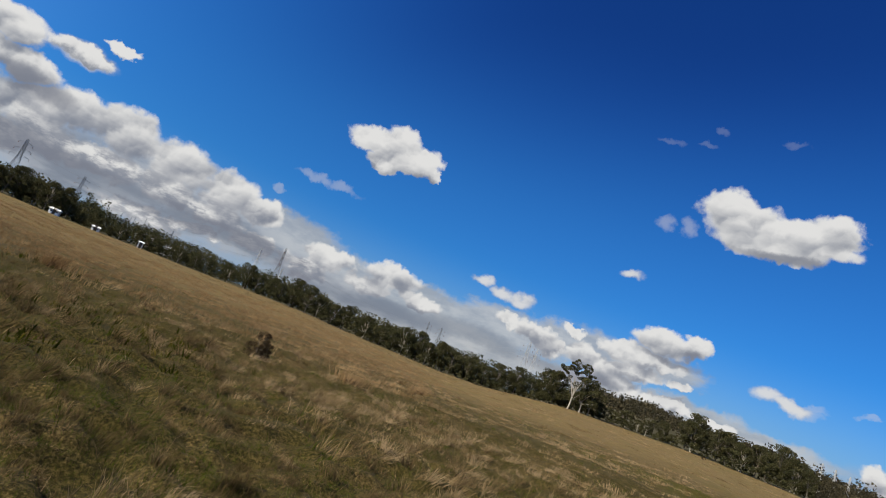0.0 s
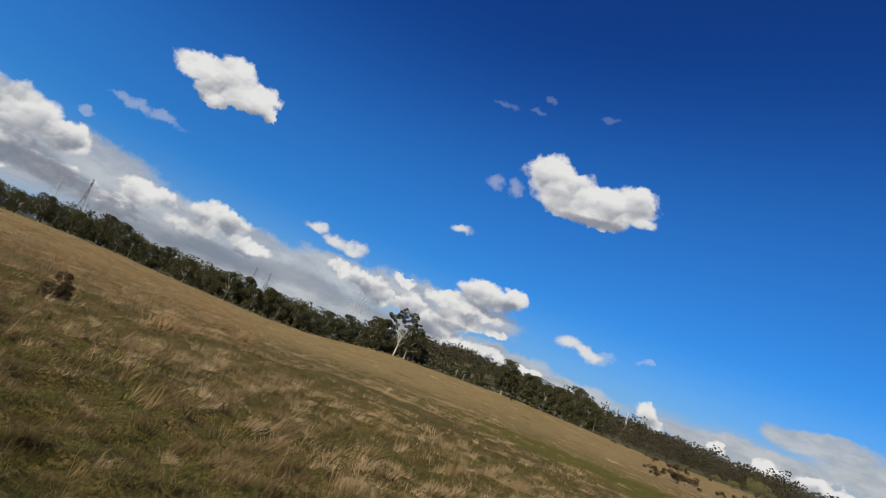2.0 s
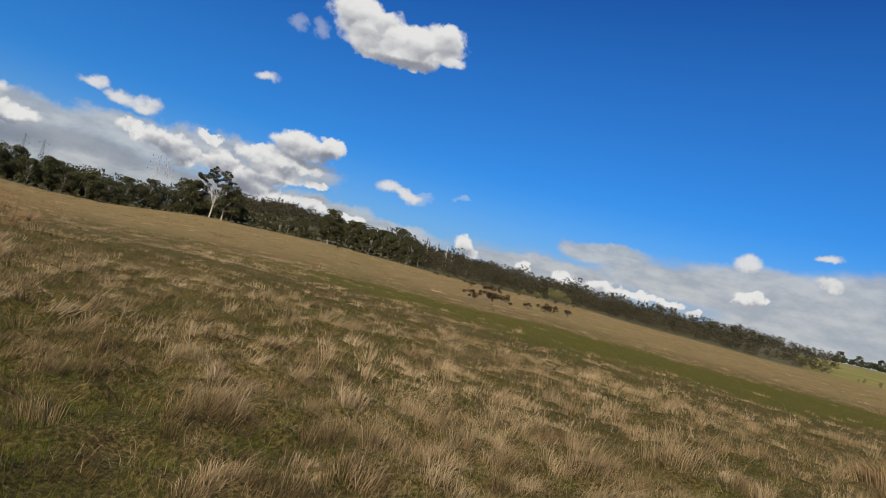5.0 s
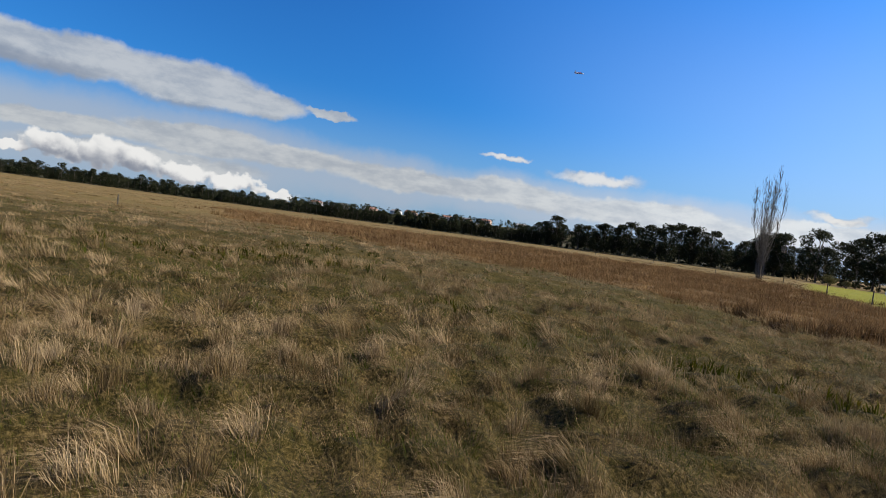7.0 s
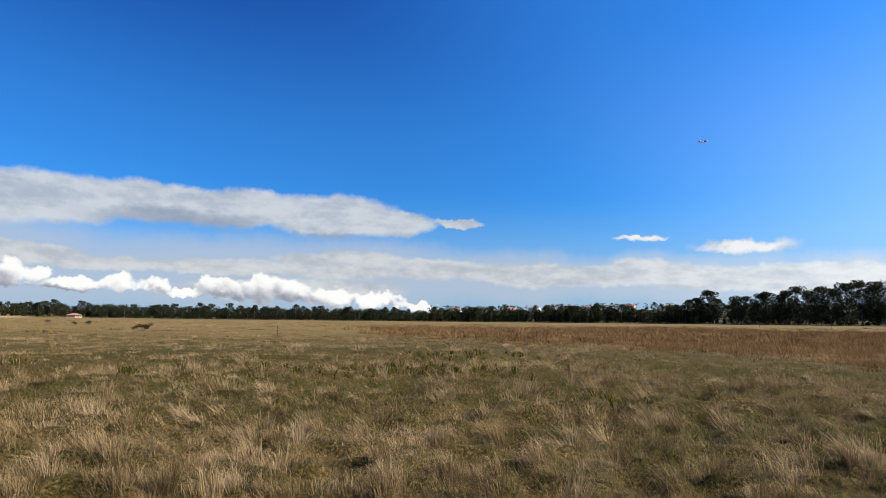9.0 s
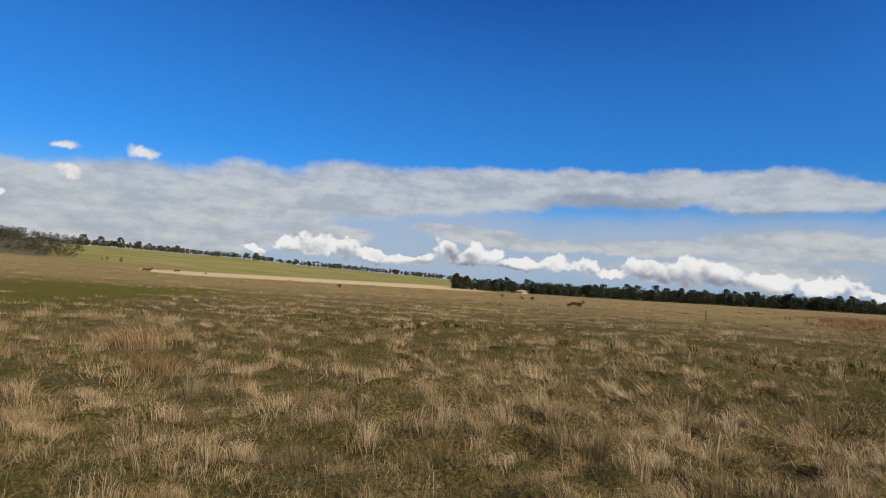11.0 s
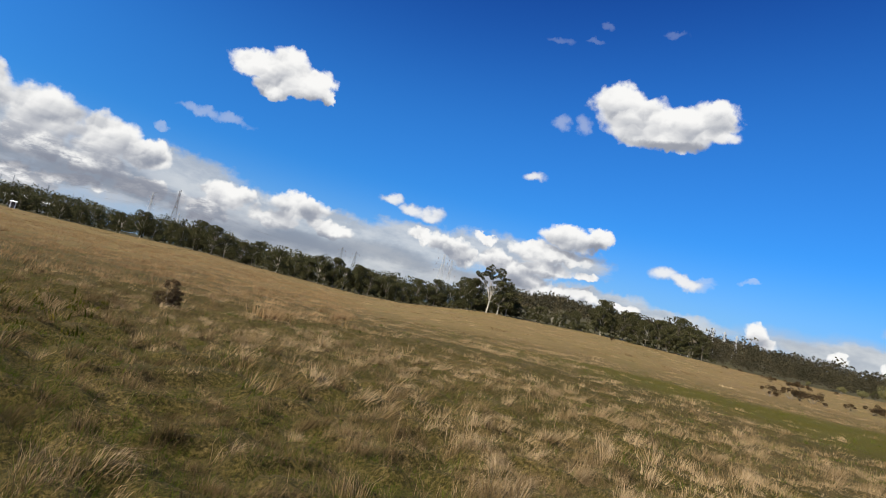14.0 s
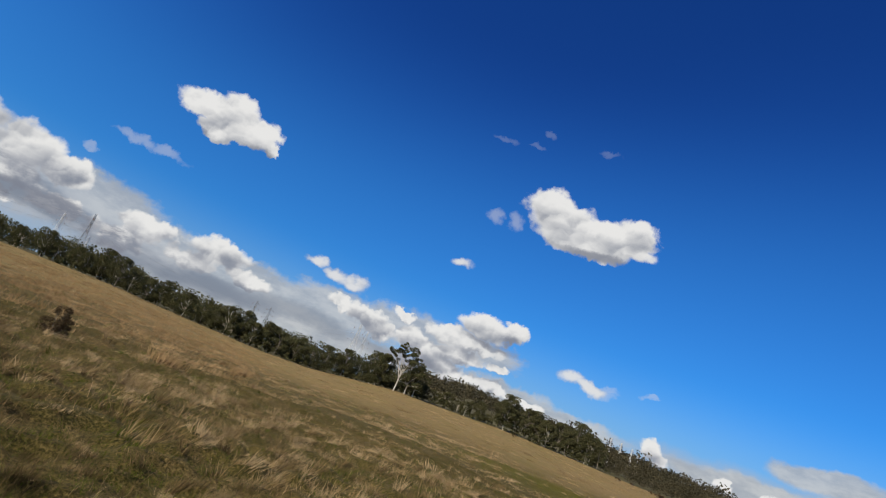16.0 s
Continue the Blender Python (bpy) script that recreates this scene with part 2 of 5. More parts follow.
# darkest a quarter turn away from the sun
dim = wmath("MULTIPLY", wmath("MULTIPLY", wstep(toward, -0.62, -0.12), wstep(toward, 0.36, 0.0)), wstep(el_deg, 16.0, 36.0))
aureole = wmath("MULTIPLY_ADD", dim, -0.40, wmath("MULTIPLY_ADD", wstep(toward, -0.05, 0.75), 0.42, 1.04))
blue = wmix(haze, wvec("MULTIPLY", wvec("MULTIPLY", deep.outputs[0], (0.021, 0.080, 0.150)), aureole), (0.42, 0.56, 0.76))
blue = wmix(dim, blue, wvec("MULTIPLY", blue, (0.8, 0.80, 1.12)))

blue = wmix(wmath("MULTIPLY", wmath("MULTIPLY", wstep(toward, 0.15, 0.9), wstep(el_deg, 27.0, 3.0)), 0.8), blue, (0.62, 0.74, 0.92))

# cloud tones: sunlit heaps, grey bellies and the thinner sheet
SUNWARD = tuple(heading(SUN_AZ, SUN_EL + 12))
belly = wstep(under_d, 2.2, 0.1)
round_1 = wvec("DOT_PRODUCT", heap_off, SUNWARD, out=1)
round_2 = wvec("DOT_PRODUCT", knob_off, SUNWARD, out=1)
facing = wvec("DOT_PRODUCT", way, SUNWARD, out=1)
light = wmath("MULTIPLY_ADD", round_1, 0.62, wmath("MULTIPLY_ADD", round_2, 0.16, wmath("MULTIPLY_ADD", facing, -0.12, 0.66)))
light = wmath("MULTIPLY_ADD", puff_d, 0.10, light)
streak = wnoise(wvec("MULTIPLY", way, (1.0, 1.0, 4.0)), 10.0, 3.0, 0.5)
light = wmath("ADD", light, wmath("MULTIPLY_ADD", streak, 0.9, -0.45))
light = wmath("MULTIPLY_ADD", wstep(el_deg, 11.0, 16.0), 0.22, light)
light = wmath("ADD", wmath("MULTIPLY", light, 0.62), wmath("MULTIPLY_ADD", crown, 0.5, -0.06))
lit = wmix(wstep(light, 0.12, 0.88), (0.27, 0.30, 0.37), (0.94, 0.935, 0.92))
shade = wstep(lobes(soft_spot, SHADE), 2.0, 0.2)
lit = wmix(wmath("MULTIPLY", wmath("MULTIPLY", shade, wstep(mottle, 0.62, 0.40)), 0.85), lit, (0.27, 0.30, 0.37))
lit = wmix(wmath("MULTIPLY", belly, 0.8), lit, (0.24, 0.26, 0.32))
veil = wmix(wstep(wmath("ADD", wmath("MULTIPLY", streak, 0.55), wmath("MULTIPLY", mottle, 0.45)), 0.36, 0.62), (0.44, 0.48, 0.53), (0.64, 0.66, 0.67))
veil = wmix(wmath("MULTIPLY", shade, 0.72), veil, wmix(wstep(streak, 0.4, 0.6), (0.17, 0.20, 0.27), (0.42, 0.45, 0.51)))
veil = wmix(wmath("MULTIPLY", belly, 0.6), veil, (0.24, 0.27, 0.33))
sunside = wmath("MULTIPLY_ADD", wstep(toward, -0.05, 0.6), 0.42, 1.0)
veil = wvec("MULTIPLY", veil, sunside)
sky = wmix(veil_cover, blue, wvec("MULTIPLY", (0.46, 0.52, 0.62), sunside))
sky = wmix(wmath("MULTIPLY", sheet_cover, 0.88), sky, veil)
sky = wmix(wisp, sky, (0.6, 0.65, 0.75))
sky = wmix(tuft, sky, (0.74, 0.75, 0.78))
sky = wmix(small, sky, wmix(wstep(wmath("MULTIPLY_ADD", mottle, 0.8, wmath("MULTIPLY", small_d, -0.25)), -0.05, 0.4), (0.52, 0.55, 0.60), (0.90, 0.89, 0.87)))
sky = wmix(puff, sky, lit)
clear = wt.nodes.new("ShaderNodeBackground")
cloudy = wt.nodes.new("ShaderNodeBackground")
clear.inputs[1].default_value = cloudy.inputs[1].default_value = 0.41
wt.links.new(blue, clear.inputs[0])
wt.links.new(sky, cloudy.inputs[0])
# clouds stand no higher than 45 degrees
low = wstep(el_deg, 46.0, 45.0)
pick = wt.nodes.new("ShaderNodeMixShader")
wt.links.new(low, pick.inputs[0])
wt.links.new(clear.outputs[0], pick.inputs[1])
wt.links.new(cloudy.outputs[0], pick.inputs[2])
wt.links.new(pick.outputs[0], wt.nodes.new("ShaderNodeOutputWorld").inputs[0])

sun = new("sun", bpy.data.lights.new("sun", "SUN"))
sun.data.energy, sun.data.angle, sun.data.color = 5.0, radians(0.53), (1.0, 0.90, 0.74)
sun.matrix_world = look(heading(SUN_AZ, SUN_EL) * 50, (0, 0, 0))

# ---- materials ----


class Mat:
    """A node material: a principled surface with a few noise helpers."""

    def __init__(self, name, rough=0.8, metal=0.0, spec=0.3):
        self.m = bpy.data.materials.new(name)
        self.m.use_nodes = True
        self.t = self.m.node_tree
        self.b = self.t.nodes["Principled BSDF"]
        self.b.inputs["Roughness"].default_value = rough
        self.b.inputs["Metallic"].default_value = metal
        self.b.inputs["Specular IOR Level"].default_value = spec
        self.pos = self.t.nodes.new("ShaderNodeTexCoord").outputs["Object"]

    def noise(self, scale, detail=4.0, rough=0.6, vec=None):
        n = self.t.nodes.new("ShaderNodeTexNoise")
        self.t.links.new(vec or self.pos, n.inputs["Vector"])
        n.inputs["Scale"].default_value, n.inputs["Detail"].default_value = scale, detail
        n.inputs["Roughness"].default_value = rough
        return n.outputs["Fac"]

    def attr(self, name):
        n = self.t.nodes.new("ShaderNodeAttribute")
        n.attribute_name = name
        return n.outputs["Fac"]

    def ramp(self, fac, *stops):
        n = self.t.nodes.new("ShaderNodeValToRGB")
        self.t.links.new(fac, n.inputs[0])
        e = n.color_ramp.elements
        while len(e) < len(stops):
            e.new(0.5)
        for el, (p, c) in zip(e, stops):
            el.position, el.color = p, (*c, 1)
        return n.outputs[0]

    def mix(self, f, a, b, mode="MIX"):
        n = self.t.nodes.new("ShaderNodeMix")
        n.data_type, n.blend_type = "RGBA", mode
        for s, v in ((0, f), (6, a), (7, b)):
            if isinstance(v, (int, float)):
                n.inputs[s].default_value = v
            elif isinstance(v, tuple):
                n.inputs[s].default_value = (*v, 1)
            else:
                self.t.links.new(v, n.inputs[s])
        return n.outputs[2]

    def span(self, v, lo, hi):
        n = self.t.nodes.new("ShaderNodeMapRange")
        self.t.links.new(v, n.inputs[0])
        n.inputs[1].default_value, n.inputs[2].default_value = lo, hi
        return n.outputs[0]

    def obrand(self):
        return self.t.nodes.new("ShaderNodeObjectInfo").outputs["Random"]

    def color(self, c):
        if isinstance(c, tuple):
            self.b.inputs["Base Color"].default_value = (*c, 1)
        else:
            self.t.links.new(c, self.b.inputs["Base Color"])
        return self

    def bump(self, h, strength=0.5, dist=0.05):
        n = self.t.nodes.new("ShaderNodeBump")
        n.inputs["Strength"].default_value, n.inputs["Distance"].default_value = strength, dist
        self.t.links.new(h, n.inputs["Height"])
        self.t.links.new(n.outputs[0], self.b.inputs["Normal"])
        return self

    def thin(self, c, share=0.35):
        """Lets light through, as thin leaves do."""
        tr = self.t.nodes.new("ShaderNodeBsdfTranslucent")
        mx = self.t.nodes.new("ShaderNodeMixShader")
        mx.inputs[0].default_value = share
        if isinstance(c, tuple):
            tr.inputs[0].default_value = (*c, 1)
        else:
            self.t.links.new(c, tr.inputs[0])
        out = self.t.nodes["Material Output"]
        self.t.links.new(self.b.outputs[0], mx.inputs[1])
        self.t.links.new(tr.outputs[0], mx.inputs[2])
        self.t.links.new(mx.outputs[0], out.inputs[0])
        return self


def blade_mat(name, dark, middle, pale, share=0.3):
    m = Mat(name, 0.9, 0.0, 0.04)
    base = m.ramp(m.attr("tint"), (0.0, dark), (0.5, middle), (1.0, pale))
    patch = m.span(m.noise(0.35, 3.0), 0.35, 0.68)
    c = m.mix(patch, m.mix(0.35, base, dark), base)
    return m.color(c).thin(c, share).m


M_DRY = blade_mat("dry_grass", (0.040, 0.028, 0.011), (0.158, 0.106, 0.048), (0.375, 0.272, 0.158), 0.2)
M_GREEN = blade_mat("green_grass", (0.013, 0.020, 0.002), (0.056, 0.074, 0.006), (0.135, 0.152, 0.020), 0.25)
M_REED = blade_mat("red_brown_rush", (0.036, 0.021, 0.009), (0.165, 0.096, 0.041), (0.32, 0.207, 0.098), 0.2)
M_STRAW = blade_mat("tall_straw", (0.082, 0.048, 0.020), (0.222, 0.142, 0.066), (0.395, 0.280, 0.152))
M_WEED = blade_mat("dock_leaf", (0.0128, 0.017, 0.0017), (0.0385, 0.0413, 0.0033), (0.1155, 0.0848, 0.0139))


def ground_mat():
    m = Mat("field_soil_and_turf", 0.95, 0.0, 0.1)
    n1, n2 = m.noise(0.16, 4.0), m.noise(1.3, 6.0, 0.7)
    litter = m.noise(22.0, 6.0, 0.8)
    turf = m.ramp(litter, (0.36, (0.0095, 0.0077, 0.0017)), (0.50, (0.0344, 0.0275, 0.0052)), (0.66, (0.1118, 0.0791, 0.0241)))
    dry = m.ramp(litter, (0.38, (0.0112, 0.0077, 0.0026)), (0.50, (0.0654, 0.0421, 0.0146)), (0.64, (0.215, 0.1479, 0.0602)))
    c = m.mix(m.span(m.mix(0.5, n1, n2), 0.48, 0.66), turf, dry)
    stretch = m.mix(0.5, m.noise(0.045, 5.0, 0.65), m.noise(0.5, 5.0, 0.7))
    bleached = m.mix(0.3, dry, m.ramp(n2, (0.3, (0.1333, 0.086, 0.031)), (0.7, (0.258, 0.178, 0.074))))
    weedy = m.ramp(n2, (0.3, (0.062, 0.047, 0.014)), (0.7, (0.135, 0.100, 0.034)))
    c = m.mix(m.attr("far_dry"), c, m.mix(m.span(stretch, 0.54, 0.42), bleached, weedy))
    c = m.mix(m.attr("reddish"), c, m.ramp(n2, (0.3, (0.0473, 0.0267, 0.0077)), (0.7, (0.129, 0.0748, 0.0249))))
    c = m.mix(m.attr("green"), c, m.ramp(litter, (0.36, (0.0172, 0.0146, 0.0009)), (0.50, (0.0447, 0.0387, 0.0017)), (0.66, (0.0946, 0.0714, 0.0069))))
    c = m.mix(m.attr("paddock"), c, m.ramp(m.noise(0.03, 5.0), (0.35, (0.0843, 0.0757, 0.0155)), (0.65, (0.129, 0.1084, 0.0344))))
    c = m.mix(m.attr("lawn"), c, m.ramp(m.noise(0.12, 4.0), (0.35, (0.0989, 0.098, 0.0034)), (0.65, (0.1333, 0.1264, 0.0086))))
    c = m.mix(m.attr("pale"), c, m.ramp(n2, (0.3, (0.2064, 0.1505, 0.0774)), (0.7, (0.2924, 0.2236, 0.129))))
    c = m.mix(m.attr("wood_floor"), c, m.ramp(n2, (0.3, (0.0258, 0.0241, 0.012)), (0.7, (0.0688, 0.0585, 0.0258))))
    return m.color(c).bump(m.mix(0.5, n2, litter), 0.8, 0.12).m


def leaf_mat(name, dark, middle, pale, share=0.18):
    m = Mat(name, 0.85, 0.0, 0.06)
    base = m.ramp(m.attr("tint"), (0.0, dark), (0.55, middle), (1.0, pale))
    c = m.mix(m.obrand(), base, m.mix(0.35, base, middle))
    return m.color(c).thin(c, share).m


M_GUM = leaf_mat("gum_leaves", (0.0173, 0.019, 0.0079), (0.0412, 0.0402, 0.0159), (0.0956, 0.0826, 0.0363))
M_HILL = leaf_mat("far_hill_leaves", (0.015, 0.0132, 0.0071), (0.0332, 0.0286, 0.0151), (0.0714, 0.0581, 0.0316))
M_PINE_AND_BACKLIT = leaf_mat("dark_plantation_and_backlit_leaves", (0.011, 0.0136, 0.0076), (0.0239, 0.0272, 0.0127), (0.0505, 0.051, 0.0229))
M_OLIVE = leaf_mat("olive_bush_leaves", (0.0366, 0.0378, 0.0146), (0.1098, 0.1, 0.0403), (0.2074, 0.1891, 0.0854))
M_RUST = leaf_mat("rusty_shrub_leaves", (0.0175, 0.0119, 0.0063), (0.0434, 0.028, 0.0133), (0.084, 0.0581, 0.028))


def bark_mat(name, a, b):
    m = Mat(name, 0.85, 0.0, 0.2)
    n = m.noise(3.0, 5.0)
    return m.color(m.ramp(n, (0.35, a), (0.65, b))).bump(n, 0.4, 0.03).m


M_BARK = bark_mat("dark_bark", (0.05, 0.04, 0.03), (0.16, 0.135, 0.105))
M_PALE_BARK = bark_mat("pale_gum_bark", (0.17, 0.145, 0.11), (0.36, 0.325, 0.265))
M_POPLAR = bark_mat("grey_poplar_bark", (0.085, 0.075, 0.062), (0.21, 0.185, 0.155))
M_POST = bark_mat("weathered_timber", (0.03, 0.025, 0.02), (0.10, 0.085, 0.068))


def plain(name, c, rough=0.6, metal=0.0, vary=0.15, scale=2.0):
    m = Mat(name, rough, metal, 0.4)
    n = m.noise(scale, 5.0)
    return m.color(m.mix(m.span(n, 0.3, 0.7), tuple(v * (1 - vary) for v in c), c)).bump(n, 0.1, 0.01).m


M_STEEL = plain("galvanised_steel", (0.20, 0.21, 0.22), 0.55, 0.4)
M_PALE_STEEL = plain("pale_steel", (0.42, 0.42, 0.41), 0.5, 0.3)
M_WHITE = plain("white_painted_wall", (0.72, 0.71, 0.68), 0.7)
M_GOAL = plain("white_goal_post_paint", (0.8, 0.8, 0.79), 0.5)
M_ROOF = plain("grey_tile_roof", (0.17, 0.155, 0.15), 0.8)
M_ROOF_RED = plain("terracotta_roof", (0.24, 0.11, 0.075), 0.8)
M_BRICK = plain("brick_house_wall", (0.33, 0.24, 0.18), 0.85)
M_GLASS = plain("window_pane", (0.03, 0.035, 0.04), 0.12)
M_CERAMIC = plain("brown_insulator", (0.10, 0.05, 0.035), 0.3)
M_JET_WHITE = plain("jet_white_foam", (0.78, 0.78, 0.77), 0.4, 0.0, 0.05, 20.0)
M_JET_RED = plain("jet_red_paint", (0.62, 0.025, 0.045), 0.35, 0.0, 0.08, 20.0)
M_JET_BLACK = plain("jet_black_paint", (0.015, 0.015, 0.02), 0.3, 0.0, 0.1, 20.0)

# ---- mesh helpers ----
rng = np.random.default_rng(7)


def mesh_np(name, verts, tris, mat, quads=None, smooth=False, **attrs):
    """A mesh from arrays; attrs are floats, one a vertex."""
    verts = np.asarray(verts, dtype=np.float32).reshape(-1, 3)
    tris = np.asarray(tris if tris is not None else [], dtype=np.int32).reshape(-1, 3)
    quads = np.asarray(quads if quads is not None else [], dtype=np.int32).reshape(-1, 4)
    me = bpy.data.meshes.new(name)
    me.vertices.add(len(verts))
    me.vertices.foreach_set("co", verts.ravel())
    index = np.concatenate((tris.ravel(), quads.ravel()))
    total = np.concatenate((np.full(len(tris), 3, np.int32), np.full(len(quads), 4, np.int32)))
    start = np.concatenate(([0], np.cumsum(total)[:-1])).astype(np.int32)
    me.loops.add(len(index))
    me.loops.foreach_set("vertex_index", index)
    me.polygons.add(len(total))
    me.polygons.foreach_set("loop_start", start)
    me.polygons.foreach_set("loop_total", total)
    for key, v in attrs.items():
        a = me.attributes.new(key, "FLOAT", "POINT")
        a.data.foreach_set("value", np.asarray(v, dtype=np.float32))
    me.update(calc_edges=True)
    me.validate()
    if not smooth:
        me.shade_flat()
    me.materials.append(mat)
    return me


def bars(lines, width, sides=4):
    """Straight struts between pairs of points, joined: verts and quads."""
    vs, qs = [], []
    for a, b, *w in lines:
        wa = w[0] if w else width
        wb = w[1] if len(w) > 1 else wa
        a, b = Vector(a), Vector(b)
        d = (b - a).normalized()
        u = d.cross(Vector((0, 0, 1)) if abs(d.z) < 0.95 else Vector((1, 0, 0))).normalized()
        v = d.cross(u)
        k = len(vs)
        for p, wd in ((a, wa), (b, wb)):
            for i in range(sides):
                an = 2 * math.pi * (i + 0.5) / sides
                vs.append(p + (u * math.cos(an) + v * math.sin(an)) * wd * 0.7071)
        for i in range(sides):
            j = (i + 1) % sides
            qs.append((k + i, k + j, k + sides + j, k + sides + i))
        if sides == 4:
            qs += [(k + 3, k + 2, k + 1, k), (k + 4, k + 5, k + 6, k + 7)]
    return [tuple(p) for p in vs], qs


def tube(points, radii, sides=6):
    """A bent, tapered limb: verts and quads, with a closed tip."""
    vs, qs = [], []
    pts = [Vector(p) for p in points]
    for i, p in enumerate(pts):
        d = (pts[min(i + 1, len(pts) - 1)] - pts[max(i - 1, 0)]).normalized()
        u = d.cross(Vector((0.3, 1, 0.1))).normalized()
        v = d.cross(u)
        for s in range(sides):
            an = 2 * math.pi * s / sides
            vs.append(tuple(p + (u * math.cos(an) + v * math.sin(an)) * radii[i]))
    for i in range(len(pts) - 1):
        for s in range(sides):
            n = (s + 1) % sides
            qs.append((i * sides + s, i * sides + n, (i + 1) * sides + n, (i + 1) * sides + s))
    return vs, qs


def joined(pieces):
    vs, qs = [], []
    for v, q in pieces:
        k = len(vs)
        vs += v
        qs += [tuple(i + k for i in f) for f in q]
    return vs, qs


def part(name, me, parent, label=""):
    """Links a mesh as one part under a thing or a part."""
    ob = new(name, me)
    ob.parent = parent
    return tagged(ob, label)


def thing(name, place, label, category, group="", turn=0.0, kind=""):
    ob = new(name)
    ob.matrix_world = pose(*place, 0, 0, turn)
    return tagged(ob, label, category, group, kind)


def box_bm(sx, sy, sz, at=(0, 0, 0), bevel=0.0):
    bm = bmesh.new()
    bmesh.ops.create_cube(bm, size=1.0, matrix=Matrix.Translation(at) @ Matrix.Diagonal((sx, sy, sz, 1)))
    if bevel:
        bmesh.ops.bevel(bm, geom=bm.edges[:], offset=bevel, segments=2, affect="EDGES")
    return bm


def bm_mesh(name, bm, mat, smooth=False):
    me = bpy.data.meshes.new(name)
    bm.to_mesh(me)
    bm.free()
    if not smooth:
        me.shade_flat()
    me.materials.append(mat)
    return me


# ---- the lie of the land ----
EDGE_AZ = (-120, -60, -53, -45, -35, -25, -19, -13, -8, 0, 10, 22, 33, 41, 50, 57, 65, 72, 80, 90, 100, 125, 150, 165, 175, 185, 240)
EDGE_EL = (0.5, 0.95, 0.9, 0.85, 0.93, 1.0, 0.7, 0.5, 0.7, 1.6, 1.8, 1.4, 1.4, 1.0, 0.6, 0.42, 0.1, 0.0, -0.1, -0.2, -0.27, -0.27, -0.2, -0.15, -0.3, -0.5, -0.3)
EDGE_D = (250, 250, 250, 240, 230, 215, 205, 200, 205, 215, 210, 200, 215, 240, 270, 300, 330, 350, 380, 400, 400, 400, 380, 300, 240, 220, 250)
RIDGE_AZ = (-120, -60, -5, 1, 6, 10, 14, 21, 28, 33, 38, 43, 48, 53, 57, 62, 67, 72, 76, 81, 85, 90, 105, 125, 135, 150, 165, 185, 240)
RIDGE_EL = (0.5, 1.1, 1.3, 3.0, 3.7, 3.35, 3.15, 2.75, 2.2, 1.85, 1.75, 1.6, 1.8, 1.7, 1.7, 1.58, 1.5, 1.2, 1.08, 0.9, 0.72, 0.4, 0.3, 0.6, 0.95, 1.1, 0.5, 0.1, 0.2)
RIDGE_D = (700, 700, 700, 850, 850, 850, 850, 800, 750, 700, 680, 650, 620, 600, 600, 620, 640, 650, 660, 680, 700, 800, 900, 900, 900, 900, 700, 600, 600)
STEP_EL = np.tan(np.radians(EDGE_EL))
RISE_EL = np.tan(np.radians(RIDGE_EL))


def polar(x, y):
    """Range and azimuth in degrees, from -120 to 240."""
    az = np.degrees(np.arctan2(x, y))
    return np.hypot(x, y), np.where(az < -120, az + 360, az)


def smooth01(s):
    s = np.clip(s, 0, 1)
    return s * s * (3 - 2 * s)


def band(v, lo, hi, soft):
    return smooth01((v - lo) / soft + 0.5) * smooth01((hi - v) / soft + 0.5)


def wobble(x, y, size):
    return np.sin(x / size + 2 * np.sin(y / size * 0.7)) * 0.5 + np.sin(y / size * 1.3 + 1.5 * np.sin(x / size * 0.9)) * 0.5


def hummock(x, y):
    """Tussock mounds, from -1 to 1."""
    return 0.5 * wobble(x, y, 0.15) + 0.5 * wobble(y + 4, x, 0.33)


def land(x, y):
    """Height of the ground."""
    x, y = np.asarray(x, float), np.asarray(y, float)
    r, az = polar(x, y)
    d, e = np.interp(az, EDGE_AZ, EDGE_D), np.interp(az, EDGE_AZ, STEP_EL)
    d2, e2 = np.interp(az, RIDGE_AZ, RIDGE_D), np.interp(az, RIDGE_AZ, RISE_EL)
    z1, z2 = 1.7 + d * e, 1.7 + d2 * e2
    z = z1 * np.clip((r - 12) / (d - 12), 0, 1) ** 1.3
    z = z + (z2 - z1) * np.clip((r - d) / (d2 - d), 0, 1)
    bumps = 0.05 * np.sin(x * 0.9 + 1.3 * np.sin(y * 0.37)) + 0.05 * np.sin(y * 0.8 + 1.7 * np.sin(x * 0.31)) + 0.12 * np.sin(x * 0.11 + y * 0.07)
    near = np.clip((r - 2) / 3, 0, 1) * np.clip((42 - r) / 16, 0, 1)
    h = hummock(x, y)
    z = z + near * (0.06 * h + 0.115 * (smooth01((h + 0.12) / 0.42) - 0.5) * (1 - 0.6 * band(az, 18, 78, 20)))
    return z + bumps * np.clip((r - 1.5) / 8, 0, 1) * np.clip(1.6 - r / 300, 0, 1)


def lift(x, y):
    """Angle above eye level, in degrees, at which the ground shows."""
    r, _ = polar(x, y)
    return np.degrees(np.arctan2(land(x, y) - 1.7, np.maximum(r, 0.1)))


def at(az, d, dz=0.0):
    x, y = d * math.sin(radians(az)), d * math.cos(radians(az))
    return x, y, float(land(x, y)) + dz


SWALE_AZ = (-12, -8, -5.5, 7, 20, 32, 44, 50, 57, 63, 69)
SWALE_TOP = (-1.5, -1.4, -1.2, -1.0, -0.93, -0.8, -1.2, -1.4, -1.35, -1.4, -1.6)
SWALE_LOW = (-1.5, -1.55, -1.55, -1.75, -2.5, -3.0, -3.2, -3.5, -3.2, -2.4, -1.6)


